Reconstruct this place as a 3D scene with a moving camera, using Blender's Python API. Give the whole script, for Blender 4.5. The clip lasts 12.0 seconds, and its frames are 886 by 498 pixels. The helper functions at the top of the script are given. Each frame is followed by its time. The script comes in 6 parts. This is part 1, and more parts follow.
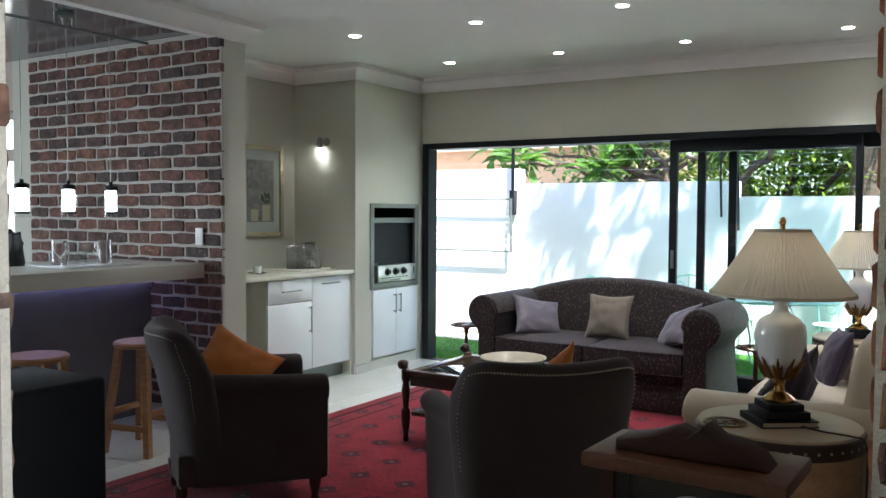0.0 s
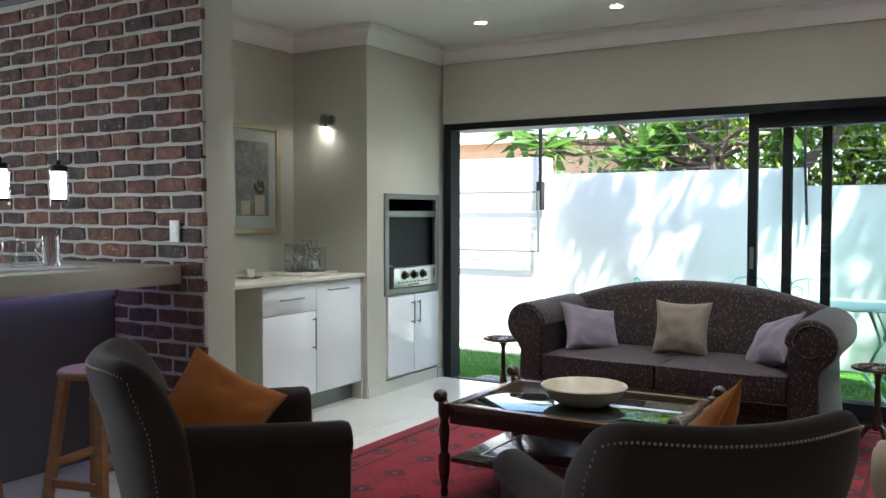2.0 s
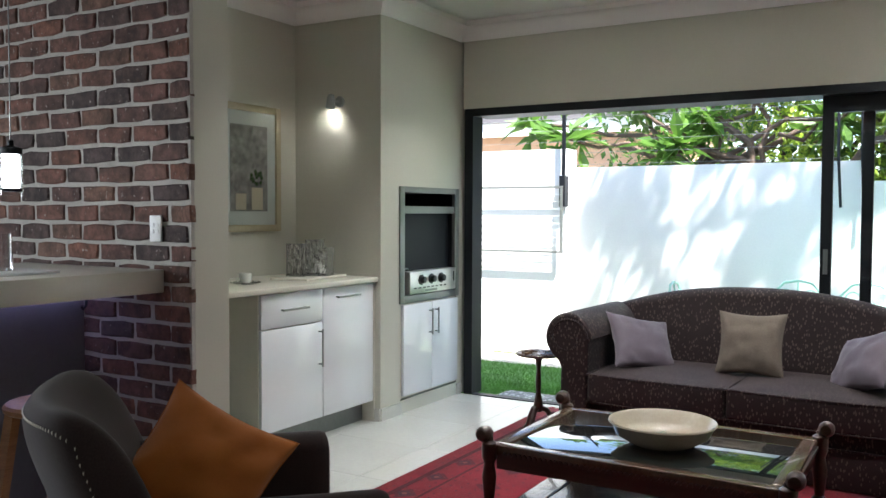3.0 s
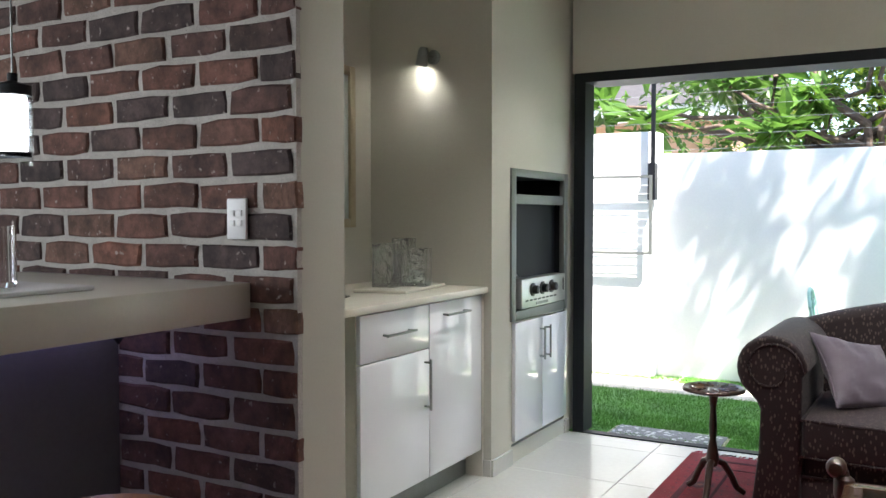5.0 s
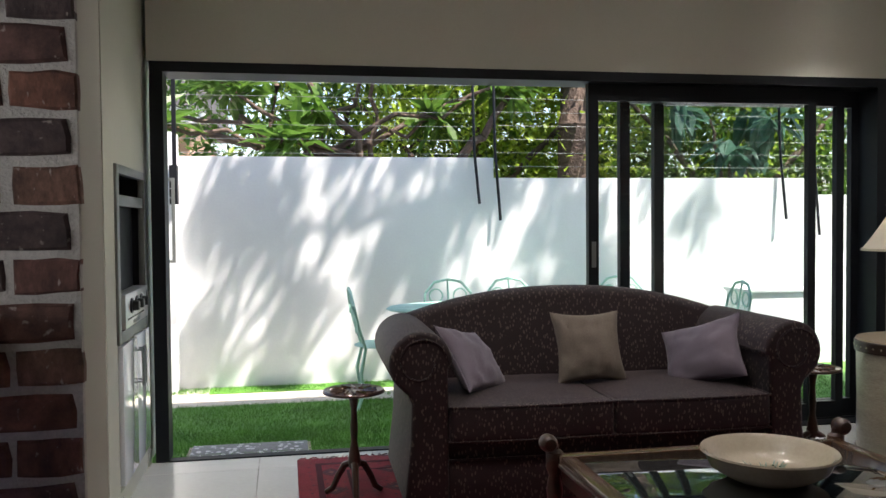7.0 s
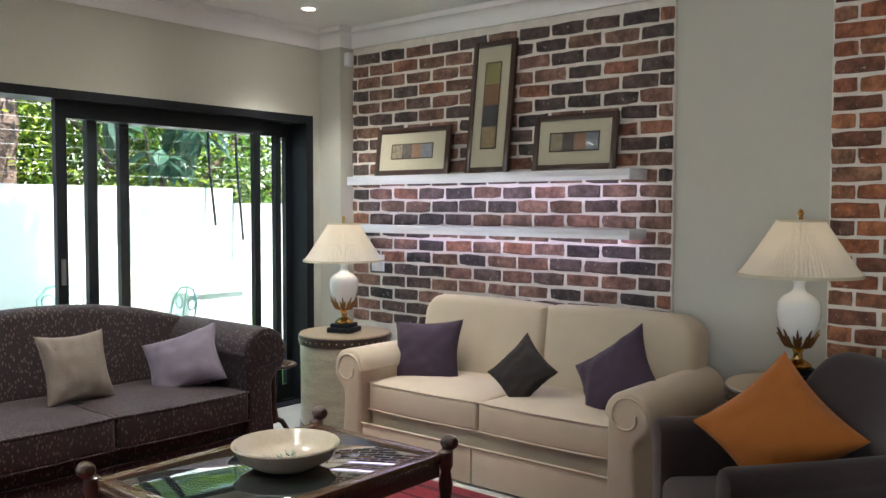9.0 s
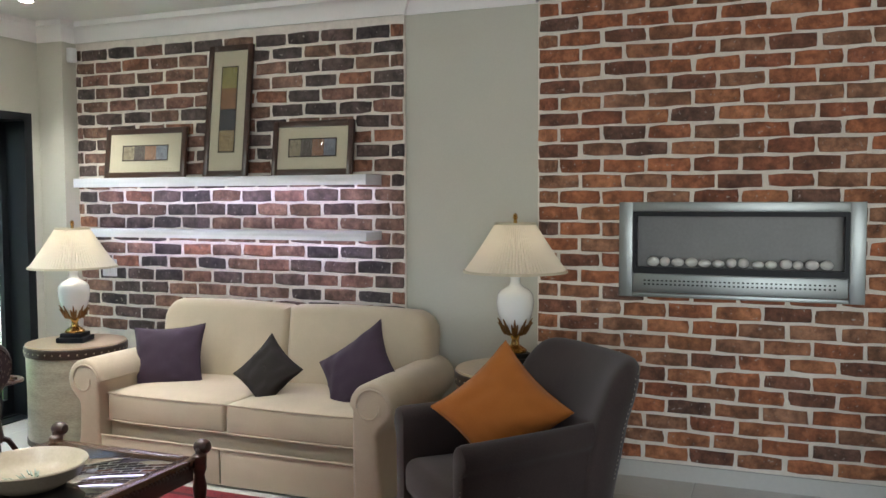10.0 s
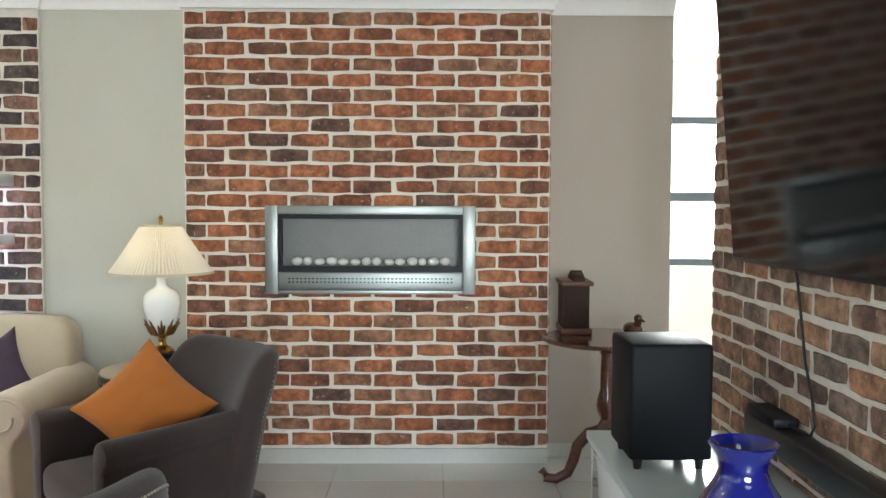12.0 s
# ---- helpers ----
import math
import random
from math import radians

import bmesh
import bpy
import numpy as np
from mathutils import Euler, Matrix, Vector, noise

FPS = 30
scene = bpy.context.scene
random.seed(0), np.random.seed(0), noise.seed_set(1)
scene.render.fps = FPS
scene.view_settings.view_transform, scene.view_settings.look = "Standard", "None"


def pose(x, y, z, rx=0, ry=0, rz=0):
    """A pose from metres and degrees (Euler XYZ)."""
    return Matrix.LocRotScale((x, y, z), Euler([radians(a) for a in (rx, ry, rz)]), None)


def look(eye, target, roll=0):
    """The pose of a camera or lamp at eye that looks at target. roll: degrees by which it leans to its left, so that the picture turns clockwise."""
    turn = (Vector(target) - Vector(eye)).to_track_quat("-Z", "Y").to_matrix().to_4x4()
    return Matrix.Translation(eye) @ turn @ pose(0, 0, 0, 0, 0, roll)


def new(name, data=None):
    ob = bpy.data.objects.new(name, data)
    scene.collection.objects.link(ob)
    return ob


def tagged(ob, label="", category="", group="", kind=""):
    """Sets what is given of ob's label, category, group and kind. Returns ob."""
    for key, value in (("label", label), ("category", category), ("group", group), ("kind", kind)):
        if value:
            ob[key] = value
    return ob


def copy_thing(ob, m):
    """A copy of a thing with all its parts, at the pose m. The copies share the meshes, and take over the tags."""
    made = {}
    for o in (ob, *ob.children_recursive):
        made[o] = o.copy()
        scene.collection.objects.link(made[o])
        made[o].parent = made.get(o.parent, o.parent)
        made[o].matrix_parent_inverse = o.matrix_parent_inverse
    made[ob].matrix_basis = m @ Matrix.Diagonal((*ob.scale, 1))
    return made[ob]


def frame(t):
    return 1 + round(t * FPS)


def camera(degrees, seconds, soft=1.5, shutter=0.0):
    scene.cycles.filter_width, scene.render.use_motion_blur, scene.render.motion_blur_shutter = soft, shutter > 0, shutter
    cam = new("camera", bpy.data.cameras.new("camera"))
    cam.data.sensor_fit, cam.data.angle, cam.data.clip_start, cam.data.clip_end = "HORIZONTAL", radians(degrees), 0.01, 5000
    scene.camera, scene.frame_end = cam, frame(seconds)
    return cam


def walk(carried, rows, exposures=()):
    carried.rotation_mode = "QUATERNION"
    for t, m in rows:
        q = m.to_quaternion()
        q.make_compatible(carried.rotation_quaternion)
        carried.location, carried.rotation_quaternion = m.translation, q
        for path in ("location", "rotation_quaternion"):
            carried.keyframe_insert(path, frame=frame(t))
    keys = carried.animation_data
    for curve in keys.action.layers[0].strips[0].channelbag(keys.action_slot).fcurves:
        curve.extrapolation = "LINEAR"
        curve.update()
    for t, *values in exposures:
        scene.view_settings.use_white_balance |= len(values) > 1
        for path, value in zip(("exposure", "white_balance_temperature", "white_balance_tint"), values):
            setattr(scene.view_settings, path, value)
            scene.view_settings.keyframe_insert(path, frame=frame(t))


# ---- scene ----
cam = camera(54.7, 12.0)
PATH = [
    (0, (0.081, -7.015, 1.443), (-0.969, -5.315, 1.356), 0.3),
    (0.5, (-0.061, -6.848, 1.416), (-1.112, -5.148, 1.332), 0.3),
    (1, (-0.28, -6.647, 1.421), (-1.33, -4.947, 1.331), 0.5),
    (1.5, (-0.533, -6.378, 1.386), (-1.577, -4.674, 1.299), 0.2),
    (2, (-0.804, -6.091, 1.351), (-1.84, -4.382, 1.272), 0.0),
    (2.5, (-1.083, -5.805, 1.344), (-2.112, -4.092, 1.263), 0.1),
    (4.5, (-2.401, -4.837, 1.289), (-3.389, -3.1, 1.211), 0.1),
    (5, (-2.709, -4.757, 1.273), (-3.683, -3.012, 1.196), -0.0),
    (5.5, (-2.992, -4.686, 1.253), (-3.912, -2.912, 1.179), -0.0),
    (6, (-3.25, -4.649, 1.263), (-3.721, -2.707, 1.194), -0.2),
    (6.5, (-3.545, -4.675, 1.281), (-3.587, -2.677, 1.212), -0.2),
    (7, (-3.812, -4.66, 1.254), (-3.447, -2.695, 1.19), -0.5),
    (7.5, (-4.047, -4.674, 1.289), (-3.311, -2.816, 1.208), -0.5),
    (9.5, (-4.555, -4.803, 1.477), (-2.836, -3.786, 1.372), -0.0),
    (10, (-4.674, -4.821, 1.504), (-2.817, -4.087, 1.387), -0.2),
    (10.5, (-4.756, -4.821, 1.46), (-2.81, -4.367, 1.364), -0.2),
    (11, (-4.838, -4.847, 1.418), (-2.85, -4.634, 1.346), 0.1),
    (11.5, (-4.881, -4.916, 1.467), (-2.884, -4.876, 1.376), 0.3),
    (12, (-4.921, -4.964, 1.48), (-2.924, -4.988, 1.381), 0.2),
]
walk(cam, [(t, look(eye, target, roll)) for t, eye, target, roll in PATH],
     exposures=[(0, 2.35, 5980, 6), (4.5, 2.3, 6400, 11), (6.5, 2.0, 6600, 14), (7.0, 1.5, 6700, 15), (7.5, 1.55, 6700, 15), (9.5, 2.75, 6450, 9), (10, 2.8, 6450, 8), (10.5, 3.2, 6450, 7), (11, 3.5, 6400, 6), (12, 3.6, 6350, 4)])

# ---- light ----
world = bpy.data.worlds.new("sky")
scene.world = world
world.use_nodes = True
wn = world.node_tree.nodes
sky = wn.new("ShaderNodeTexSky")
sky.sky_type, sky.sun_disc = "NISHITA", False
sky.sun_elevation, sky.sun_rotation = radians(63), radians(119)
wn["Background"].inputs["Strength"].default_value = 0.15
world.node_tree.links.new(sky.outputs[0], wn["Background"].inputs["Color"])


def sun(travel, power):
    data = bpy.data.lights.new("sun", "SUN")
    data.energy, data.angle, data.color = power, radians(0.6), (1.0, 0.95, 0.88)
    ob = new("sun", data)
    ob.matrix_world = look((0, 0, 12), Vector((0, 0, 12)) + Vector(travel))
    return ob


def area_lamp(name, eye, target, w, h, power, colour=(1, 1, 1)):
    data = bpy.data.lights.new(name, "AREA")
    data.shape, data.size, data.size_y, data.energy, data.color = "RECTANGLE", w, h, power, colour
    ob = new(name, data)
    ob.matrix_world = look(eye, target)
    return ob


def spot_lamp(eye, target, power, size=100, colour=(1, 0.985, 0.94)):
    data = bpy.data.lights.new("downlight_lamp", "SPOT")
    data.energy, data.spot_size, data.spot_blend, data.color, data.shadow_soft_size = power, radians(size), 0.7, colour, 0.04
    ob = new("downlight_lamp", data)
    ob.matrix_world = look(eye, target)
    return ob


sun((-0.45, 0.36, -1.0), 5.0)
# fill lamp added at an assumed, unseen kitchen window; daylight of the hall window
area_lamp("kitchen_fill_light", (-8.45, -6.0, 1.5), (-4, -5.6, 1.4), 2.2, 1.3, 23, (0.95, 0.97, 1.0))
area_lamp("hall_daylight", (2.62, -7.04, 1.61), (-1, -7.04, 1.5), 0.8, 1.2, 22, (1.0, 0.98, 0.95))

# ---- materials ----
def mat(name, colour, rough=0.6, metal=0.0, vary=0.12, scale=6.0, fine=60.0, bump=0.15, spec=0.5, tint=None,
        per_object=0.0, emit=0.0, coat=0.0, sheen=0.0, trans=0.0, depth=0.002):
    m = bpy.data.materials.new(name)
    m.use_nodes = True
    t = m.node_tree
    n, l = t.nodes, t.links
    b = n["Principled BSDF"]
    b.inputs["Roughness"].default_value = rough
    b.inputs["Metallic"].default_value = metal
    b.inputs["Specular IOR Level"].default_value = spec
    b.inputs["Coat Weight"].default_value = coat
    b.inputs["Sheen Weight"].default_value = sheen
    b.inputs["Transmission Weight"].default_value = trans
    co = n.new("ShaderNodeTexCoord")
    big = n.new("ShaderNodeTexNoise")
    big.inputs["Scale"].default_value, big.inputs["Detail"].default_value = scale, 4
    small = n.new("ShaderNodeTexNoise")
    small.inputs["Scale"].default_value, small.inputs["Detail"].default_value = fine, 3
    for x in (big, small):
        l.new(co.outputs["Object"], x.inputs["Vector"])
    both = n.new("ShaderNodeMath")
    both.operation = "MULTIPLY_ADD"
    both.inputs[1].default_value = 0.5
    l.new(small.outputs["Fac"], both.inputs[0])
    half = n.new("ShaderNodeMath")
    half.operation = "MULTIPLY"
    half.inputs[1].default_value = 0.5
    l.new(big.outputs["Fac"], half.inputs[0])
    l.new(half.outputs[0], both.inputs[2])
    ramp = n.new("ShaderNodeValToRGB")
    c = Vector(colour[:3])
    d = Vector(tint[:3]) if tint else c
    ramp.color_ramp.elements[0].position, ramp.color_ramp.elements[1].position = 0.3, 0.7
    ramp.color_ramp.elements[0].color = (*(c * (1 - vary)), 1)
    ramp.color_ramp.elements[1].color = (*(d * (1 + vary)), 1)
    l.new(both.outputs[0], ramp.inputs["Fac"])
    out = ramp.outputs["Color"]
    if per_object:
        info = n.new("ShaderNodeObjectInfo")
        hsv = n.new("ShaderNodeHueSaturation")
        mr = n.new("ShaderNodeMapRange")
        mr.inputs["To Min"].default_value, mr.inputs["To Max"].default_value = 1 - per_object, 1 + per_object
        l.new(info.outputs["Random"], mr.inputs["Value"])
        l.new(mr.outputs[0], hsv.inputs["Value"])
        l.new(out, hsv.inputs["Color"])
        out = hsv.outputs["Color"]
    l.new(out, b.inputs["Base Color"])
    if bump:
        bp = n.new("ShaderNodeBump")
        bp.inputs["Strength"].default_value, bp.inputs["Distance"].default_value = bump, depth
        l.new(small.outputs["Fac"], bp.inputs["Height"])
        l.new(bp.outputs[0], b.inputs["Normal"])
    if emit:
        b.inputs["Emission Color"].default_value = (*colour[:3], 1)
        b.inputs["Emission Strength"].default_value = emit
    return m


def brick_mat(name, stops, stain=0.35):
    """Fired clay: each brick takes its own tone, with smoky patches and pitted grain."""
    m = bpy.data.materials.new(name)
    m.use_nodes = True
    n, l = m.node_tree.nodes, m.node_tree.links
    b = n["Principled BSDF"]
    b.inputs["Roughness"].default_value = 0.85
    info, ramp = n.new("ShaderNodeObjectInfo"), n.new("ShaderNodeValToRGB")
    ramp.color_ramp.interpolation = "CONSTANT"
    while len(ramp.color_ramp.elements) < len(stops):
        ramp.color_ramp.elements.new(0.5)
    for i, c in enumerate(stops):
        ramp.color_ramp.elements[i].position = i / len(stops)
        ramp.color_ramp.elements[i].color = (*c, 1)
    l.new(info.outputs["Random"], ramp.inputs["Fac"])
    co = n.new("ShaderNodeTexCoord")
    shift = n.new("ShaderNodeVectorMath")
    shift.operation = "ADD"
    l.new(co.outputs["Object"], shift.inputs[0])
    l.new(info.outputs["Location"], shift.inputs[1])
    big, small = n.new("ShaderNodeTexNoise"), n.new("ShaderNodeTexNoise")
    big.inputs["Scale"].default_value, big.inputs["Detail"].default_value = 9, 5
    small.inputs["Scale"].default_value, small.inputs["Detail"].default_value = 48, 6
    for x in (big, small):
        l.new(shift.outputs[0], x.inputs["Vector"])
    sr = n.new("ShaderNodeValToRGB")
    sr.color_ramp.elements[0].position, sr.color_ramp.elements[1].position = 0.38, 0.62
    sr.color_ramp.elements[0].color, sr.color_ramp.elements[1].color = (1 - stain, 1 - stain, 1 - stain, 1), (1.15, 1.15, 1.15, 1)
    l.new(big.outputs["Fac"], sr.inputs["Fac"])
    mul = n.new("ShaderNodeMix")
    mul.data_type, mul.blend_type = "RGBA", "MULTIPLY"
    mul.inputs["Factor"].default_value = 1
    l.new(ramp.outputs["Color"], mul.inputs["A"])
    l.new(sr.outputs["Color"], mul.inputs["B"])
    blot, br = n.new("ShaderNodeTexNoise"), n.new("ShaderNodeValToRGB")
    blot.inputs["Scale"].default_value, blot.inputs["Detail"].default_value, blot.inputs["Roughness"].default_value = 26, 5, 0.7
    l.new(shift.outputs[0], blot.inputs["Vector"])
    br.color_ramp.elements[0].position, br.color_ramp.elements[1].position = 0.35, 0.66
    br.color_ramp.elements[0].color, br.color_ramp.elements[1].color = (0.55, 0.52, 0.52, 1), (1.3, 1.25, 1.2, 1)
    l.new(blot.outputs["Fac"], br.inputs["Fac"])
    mul2 = n.new("ShaderNodeMix")
    mul2.data_type, mul2.blend_type = "RGBA", "MULTIPLY"
    mul2.inputs["Factor"].default_value = 1
    l.new(mul.outputs["Result"], mul2.inputs["A"])
    l.new(br.outputs["Color"], mul2.inputs["B"])
    mul = mul2
    # pale specks of old lime
    sp = n.new("ShaderNodeValToRGB")
    sp.color_ramp.elements[0].position, sp.color_ramp.elements[1].position = 0.64, 0.76
    l.new(small.outputs["Fac"], sp.inputs["Fac"])
    mix = n.new("ShaderNodeMix")
    mix.data_type = "RGBA"
    l.new(sp.outputs["Color"], mix.inputs["Factor"])
    l.new(mul.outputs["Result"], mix.inputs["A"])
    mix.inputs["B"].default_value = (0.42, 0.37, 0.33, 1)
    l.new(mix.outputs["Result"], b.inputs["Base Color"])
    bp = n.new("ShaderNodeBump")
    bp.inputs["Strength"].default_value, bp.inputs["Distance"].default_value = 0.6, 0.004
    l.new(small.outputs["Fac"], bp.inputs["Height"])
    l.new(bp.outputs[0], b.inputs["Normal"])
    return m


M_PLASTER = mat("warm_grey_plaster", (0.51, 0.505, 0.44), 0.8, vary=0.04, scale=2, fine=120, bump=0.12, spec=0.3)
M_PINK = mat("pinkish_plaster", (0.44, 0.385, 0.34), 0.8, vary=0.04, scale=2, fine=90, bump=0.2, spec=0.3)
M_WHITE = mat("white_ceiling_paint", (0.84, 0.86, 0.84), 0.75, vary=0.02, scale=2, fine=80, bump=0.05)
M_CORNICE = mat("white_cornice_paint", (0.80, 0.79, 0.78), 0.6, vary=0.02, bump=0.05)
M_TILE = mat("pale_porcelain_tile", (0.52, 0.52, 0.49), 0.17, vary=0.05, scale=3, fine=40, bump=0.02, per_object=0.03)
M_BARCEIL = mat("grey_gloss_ceiling", (0.13, 0.133, 0.142), 0.12, vary=0.03, scale=2, bump=0.0)
M_GROUT = mat("grey_grout", (0.30, 0.29, 0.27), 0.9)
M_MORTAR = mat("pale_lime_mortar", (0.74, 0.69, 0.62), 0.95, vary=0.15, scale=20, fine=150, bump=0.9, depth=0.006)
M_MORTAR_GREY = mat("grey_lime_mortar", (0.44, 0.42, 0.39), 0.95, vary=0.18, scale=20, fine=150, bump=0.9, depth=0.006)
M_BRICK_RED = brick_mat("red_clay_brick", [(0.36, 0.135, 0.064), (0.27, 0.10, 0.055), (0.38, 0.16, 0.078), (0.31, 0.14, 0.075), (0.20, 0.088, 0.056),
                                          (0.30, 0.15, 0.088), (0.37, 0.135, 0.064), (0.32, 0.165, 0.10), (0.16, 0.085, 0.062), (0.33, 0.125, 0.062)], 0.45)
M_BRICK_DARK = brick_mat("mixed_dark_brick", [(0.085, 0.068, 0.066), (0.20, 0.12, 0.085), (0.12, 0.088, 0.08), (0.24, 0.13, 0.10), (0.30, 0.14, 0.088), (0.07, 0.058, 0.06),
                                             (0.25, 0.15, 0.115), (0.14, 0.095, 0.085), (0.27, 0.16, 0.12), (0.105, 0.08, 0.075)], 0.45)
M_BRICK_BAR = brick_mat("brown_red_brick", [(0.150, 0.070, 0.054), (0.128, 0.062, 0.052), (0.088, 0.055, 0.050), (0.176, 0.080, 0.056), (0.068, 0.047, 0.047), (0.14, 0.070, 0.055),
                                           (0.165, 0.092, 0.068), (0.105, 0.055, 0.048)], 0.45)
M_BRICK_TV = brick_mat("brown_brick", [(0.42, 0.25, 0.16), (0.36, 0.21, 0.145), (0.46, 0.27, 0.17), (0.28, 0.17, 0.13), (0.46, 0.24, 0.145), (0.25, 0.18, 0.145)], 0.45)
M_BLACK_ALU = mat("charcoal_aluminium", (0.009, 0.011, 0.014), 0.5, spec=0.25, vary=0.1, bump=0.03)
M_STEEL = mat("brushed_steel", (0.30, 0.325, 0.32), 0.42, metal=0.9, vary=0.06, scale=12, fine=180, bump=0.08)
M_STEEL_DARK = mat("grey_steel_trim", (0.22, 0.23, 0.22), 0.4, metal=0.6, vary=0.08, bump=0.05)
M_BLACK = mat("black_plastic", (0.012, 0.013, 0.015), 0.35, vary=0.1, bump=0.05)
M_MATT_BLACK = mat("matt_black_paint", (0.007, 0.008, 0.011), 0.5, spec=0.25, vary=0.1, bump=0.1)
M_GLOSSWHITE = mat("gloss_white_lacquer", (0.74, 0.76, 0.80), 0.08, vary=0.01, bump=0.0, coat=0.5)
M_STONE = mat("cream_stone_worktop", (0.60, 0.58, 0.50), 0.25, vary=0.06, scale=8, fine=120, bump=0.03)
M_BARTOP = mat("cream_bar_worktop", (0.62, 0.61, 0.54), 0.3, vary=0.04, scale=5, fine=100, bump=0.03)
M_BARPANEL = mat("slate_grey_panel", (0.13, 0.13, 0.145), 0.6, vary=0.08, bump=0.08)
M_GLASS = mat("clear_glass", (1, 1, 1), 0.0, vary=0, bump=0, trans=1.0)
M_OUTWALL = mat("white_garden_wall_paint", (0.80, 0.81, 0.82), 0.85, vary=0.04, scale=3, fine=60, bump=0.25)


def pane_mat(name, tint, gloss=0.04):
    m = bpy.data.materials.new(name)
    m.use_nodes = True
    n, l = m.node_tree.nodes, m.node_tree.links
    n.remove(n["Principled BSDF"])
    clear, shine, face, mix = n.new("ShaderNodeBsdfTransparent"), n.new("ShaderNodeBsdfGlossy"), n.new("ShaderNodeLayerWeight"), n.new("ShaderNodeMixShader")
    clear.inputs["Color"].default_value = (*tint, 1)
    shine.inputs["Roughness"].default_value = gloss
    steep, low = n.new("ShaderNodeMath"), n.new("ShaderNodeMath")
    steep.operation, steep.inputs[1].default_value = "POWER", 4.0
    low.operation, low.inputs[1].default_value, low.inputs[2].default_value = "MULTIPLY_ADD", 0.6, 0.025
    face.inputs["Blend"].default_value = 0.5
    l.new(face.outputs["Facing"], steep.inputs[0])
    l.new(steep.outputs[0], low.inputs[0])
    l.new(low.outputs[0], mix.inputs[0])
    l.new(clear.outputs[0], mix.inputs[1])
    l.new(shine.outputs[0], mix.inputs[2])
    l.new(mix.outputs[0], n["Material Output"].inputs["Surface"])
    return m


M_PANE = pane_mat("tinted_door_pane", (0.975, 0.99, 0.985), 0.0)
M_CLEAR = pane_mat("thin_clear_glass", (0.97, 0.98, 0.98), 0.0)


# ---- mesh helpers ----
def box(bm, x0, x1, y0, y1, z0, z1, bevel=0.0, seg=2):
    m = Matrix.LocRotScale(((x0 + x1) / 2, (y0 + y1) / 2, (z0 + z1) / 2), None, (abs(x1 - x0), abs(y1 - y0), abs(z1 - z0)))
    r = bmesh.ops.create_cube(bm, size=1, matrix=m)
    if bevel:
        edges = list({e for v in r["verts"] for e in v.link_edges})
        bmesh.ops.bevel(bm, geom=edges, offset=bevel, segments=seg, profile=0.5, affect="EDGES")
    return bm


def boxes(*args):
    bm = bmesh.new()
    for a in args:
        box(bm, *a)
    return bm


def lathe(bm, profile, n=32, m=None, squash=1.0):
    """Turn a profile of (radius, z) about z."""
    rings = []
    m = m or Matrix()
    for r, z in profile:
        if r < 1e-5:
            rings.append([bm.verts.new(m @ Vector((0, 0, z)))])
        else:
            rings.append([bm.verts.new(m @ Vector((r * math.cos(2 * math.pi * i / n), squash * r * math.sin(2 * math.pi * i / n), z))) for i in range(n)])
    for a, b in zip(rings, rings[1:]):
        for i in range(n):
            j = (i + 1) % n
            if len(a) == 1 and len(b) > 1:
                bm.faces.new((a[0], b[j], b[i]))
            elif len(b) == 1 and len(a) > 1:
                bm.faces.new((a[i], a[j], b[0]))
            elif len(a) > 1:
                bm.faces.new((a[i], a[j], b[j], b[i]))
    return bm


def tube(bm, pts, r, n=8, r1=None):
    """A round bar along points, from radius r to r1."""
    pts = [Vector(p) for p in pts]
    r1 = r if r1 is None else r1
    rings = []
    for i, p in enumerate(pts):
        d = (pts[min(i + 1, len(pts) - 1)] - pts[max(i - 1, 0)]).normalized()
        q = d.to_track_quat("Z", "Y")
        rad = r + (r1 - r) * i / max(len(pts) - 1, 1)
        rings.append([bm.verts.new(p + q @ Vector((rad * math.cos(2 * math.pi * k / n), rad * math.sin(2 * math.pi * k / n), 0))) for k in range(n)])
    for a, b in zip(rings, rings[1:]):
        for k in range(n):
            bm.faces.new((a[k], a[(k + 1) % n], b[(k + 1) % n], b[k]))
    bm.faces.new(rings[0][::-1])
    bm.faces.new(rings[-1])
    return bm


def prism(bm, pts, axis, a, b, bevel=0.0, seg=2):
    """Extrude a closed outline along an axis; for axis x the outline is (y, z), for y (x, z), for z (x, y)."""
    def at(p, d):
        return {"x": (d, p[0], p[1]), "y": (p[0], d, p[1]), "z": (p[0], p[1], d)}[axis]
    lo = [bm.verts.new(at(p, a)) for p in pts]
    hi = [bm.verts.new(at(p, b)) for p in pts]
    caps = [bm.faces.new(lo), bm.faces.new(hi[::-1])]
    k = len(pts)
    for i in range(k):
        bm.faces.new((lo[i], hi[i], hi[(i + 1) % k], lo[(i + 1) % k]))
    bmesh.ops.recalc_face_normals(bm, faces=bm.faces[:])
    if bevel:
        edges = list({e for f in caps for e in f.edges})
        bmesh.ops.bevel(bm, geom=edges, offset=bevel, segments=seg, profile=0.5, affect="EDGES")
    return bm


def pillow_edge(u, v, w, h):
    return u * w / 2 * (1 - 0.125 * (1 - v * v) * abs(u)), v * h / 2 * (1 - 0.125 * (1 - u * u) * abs(v))


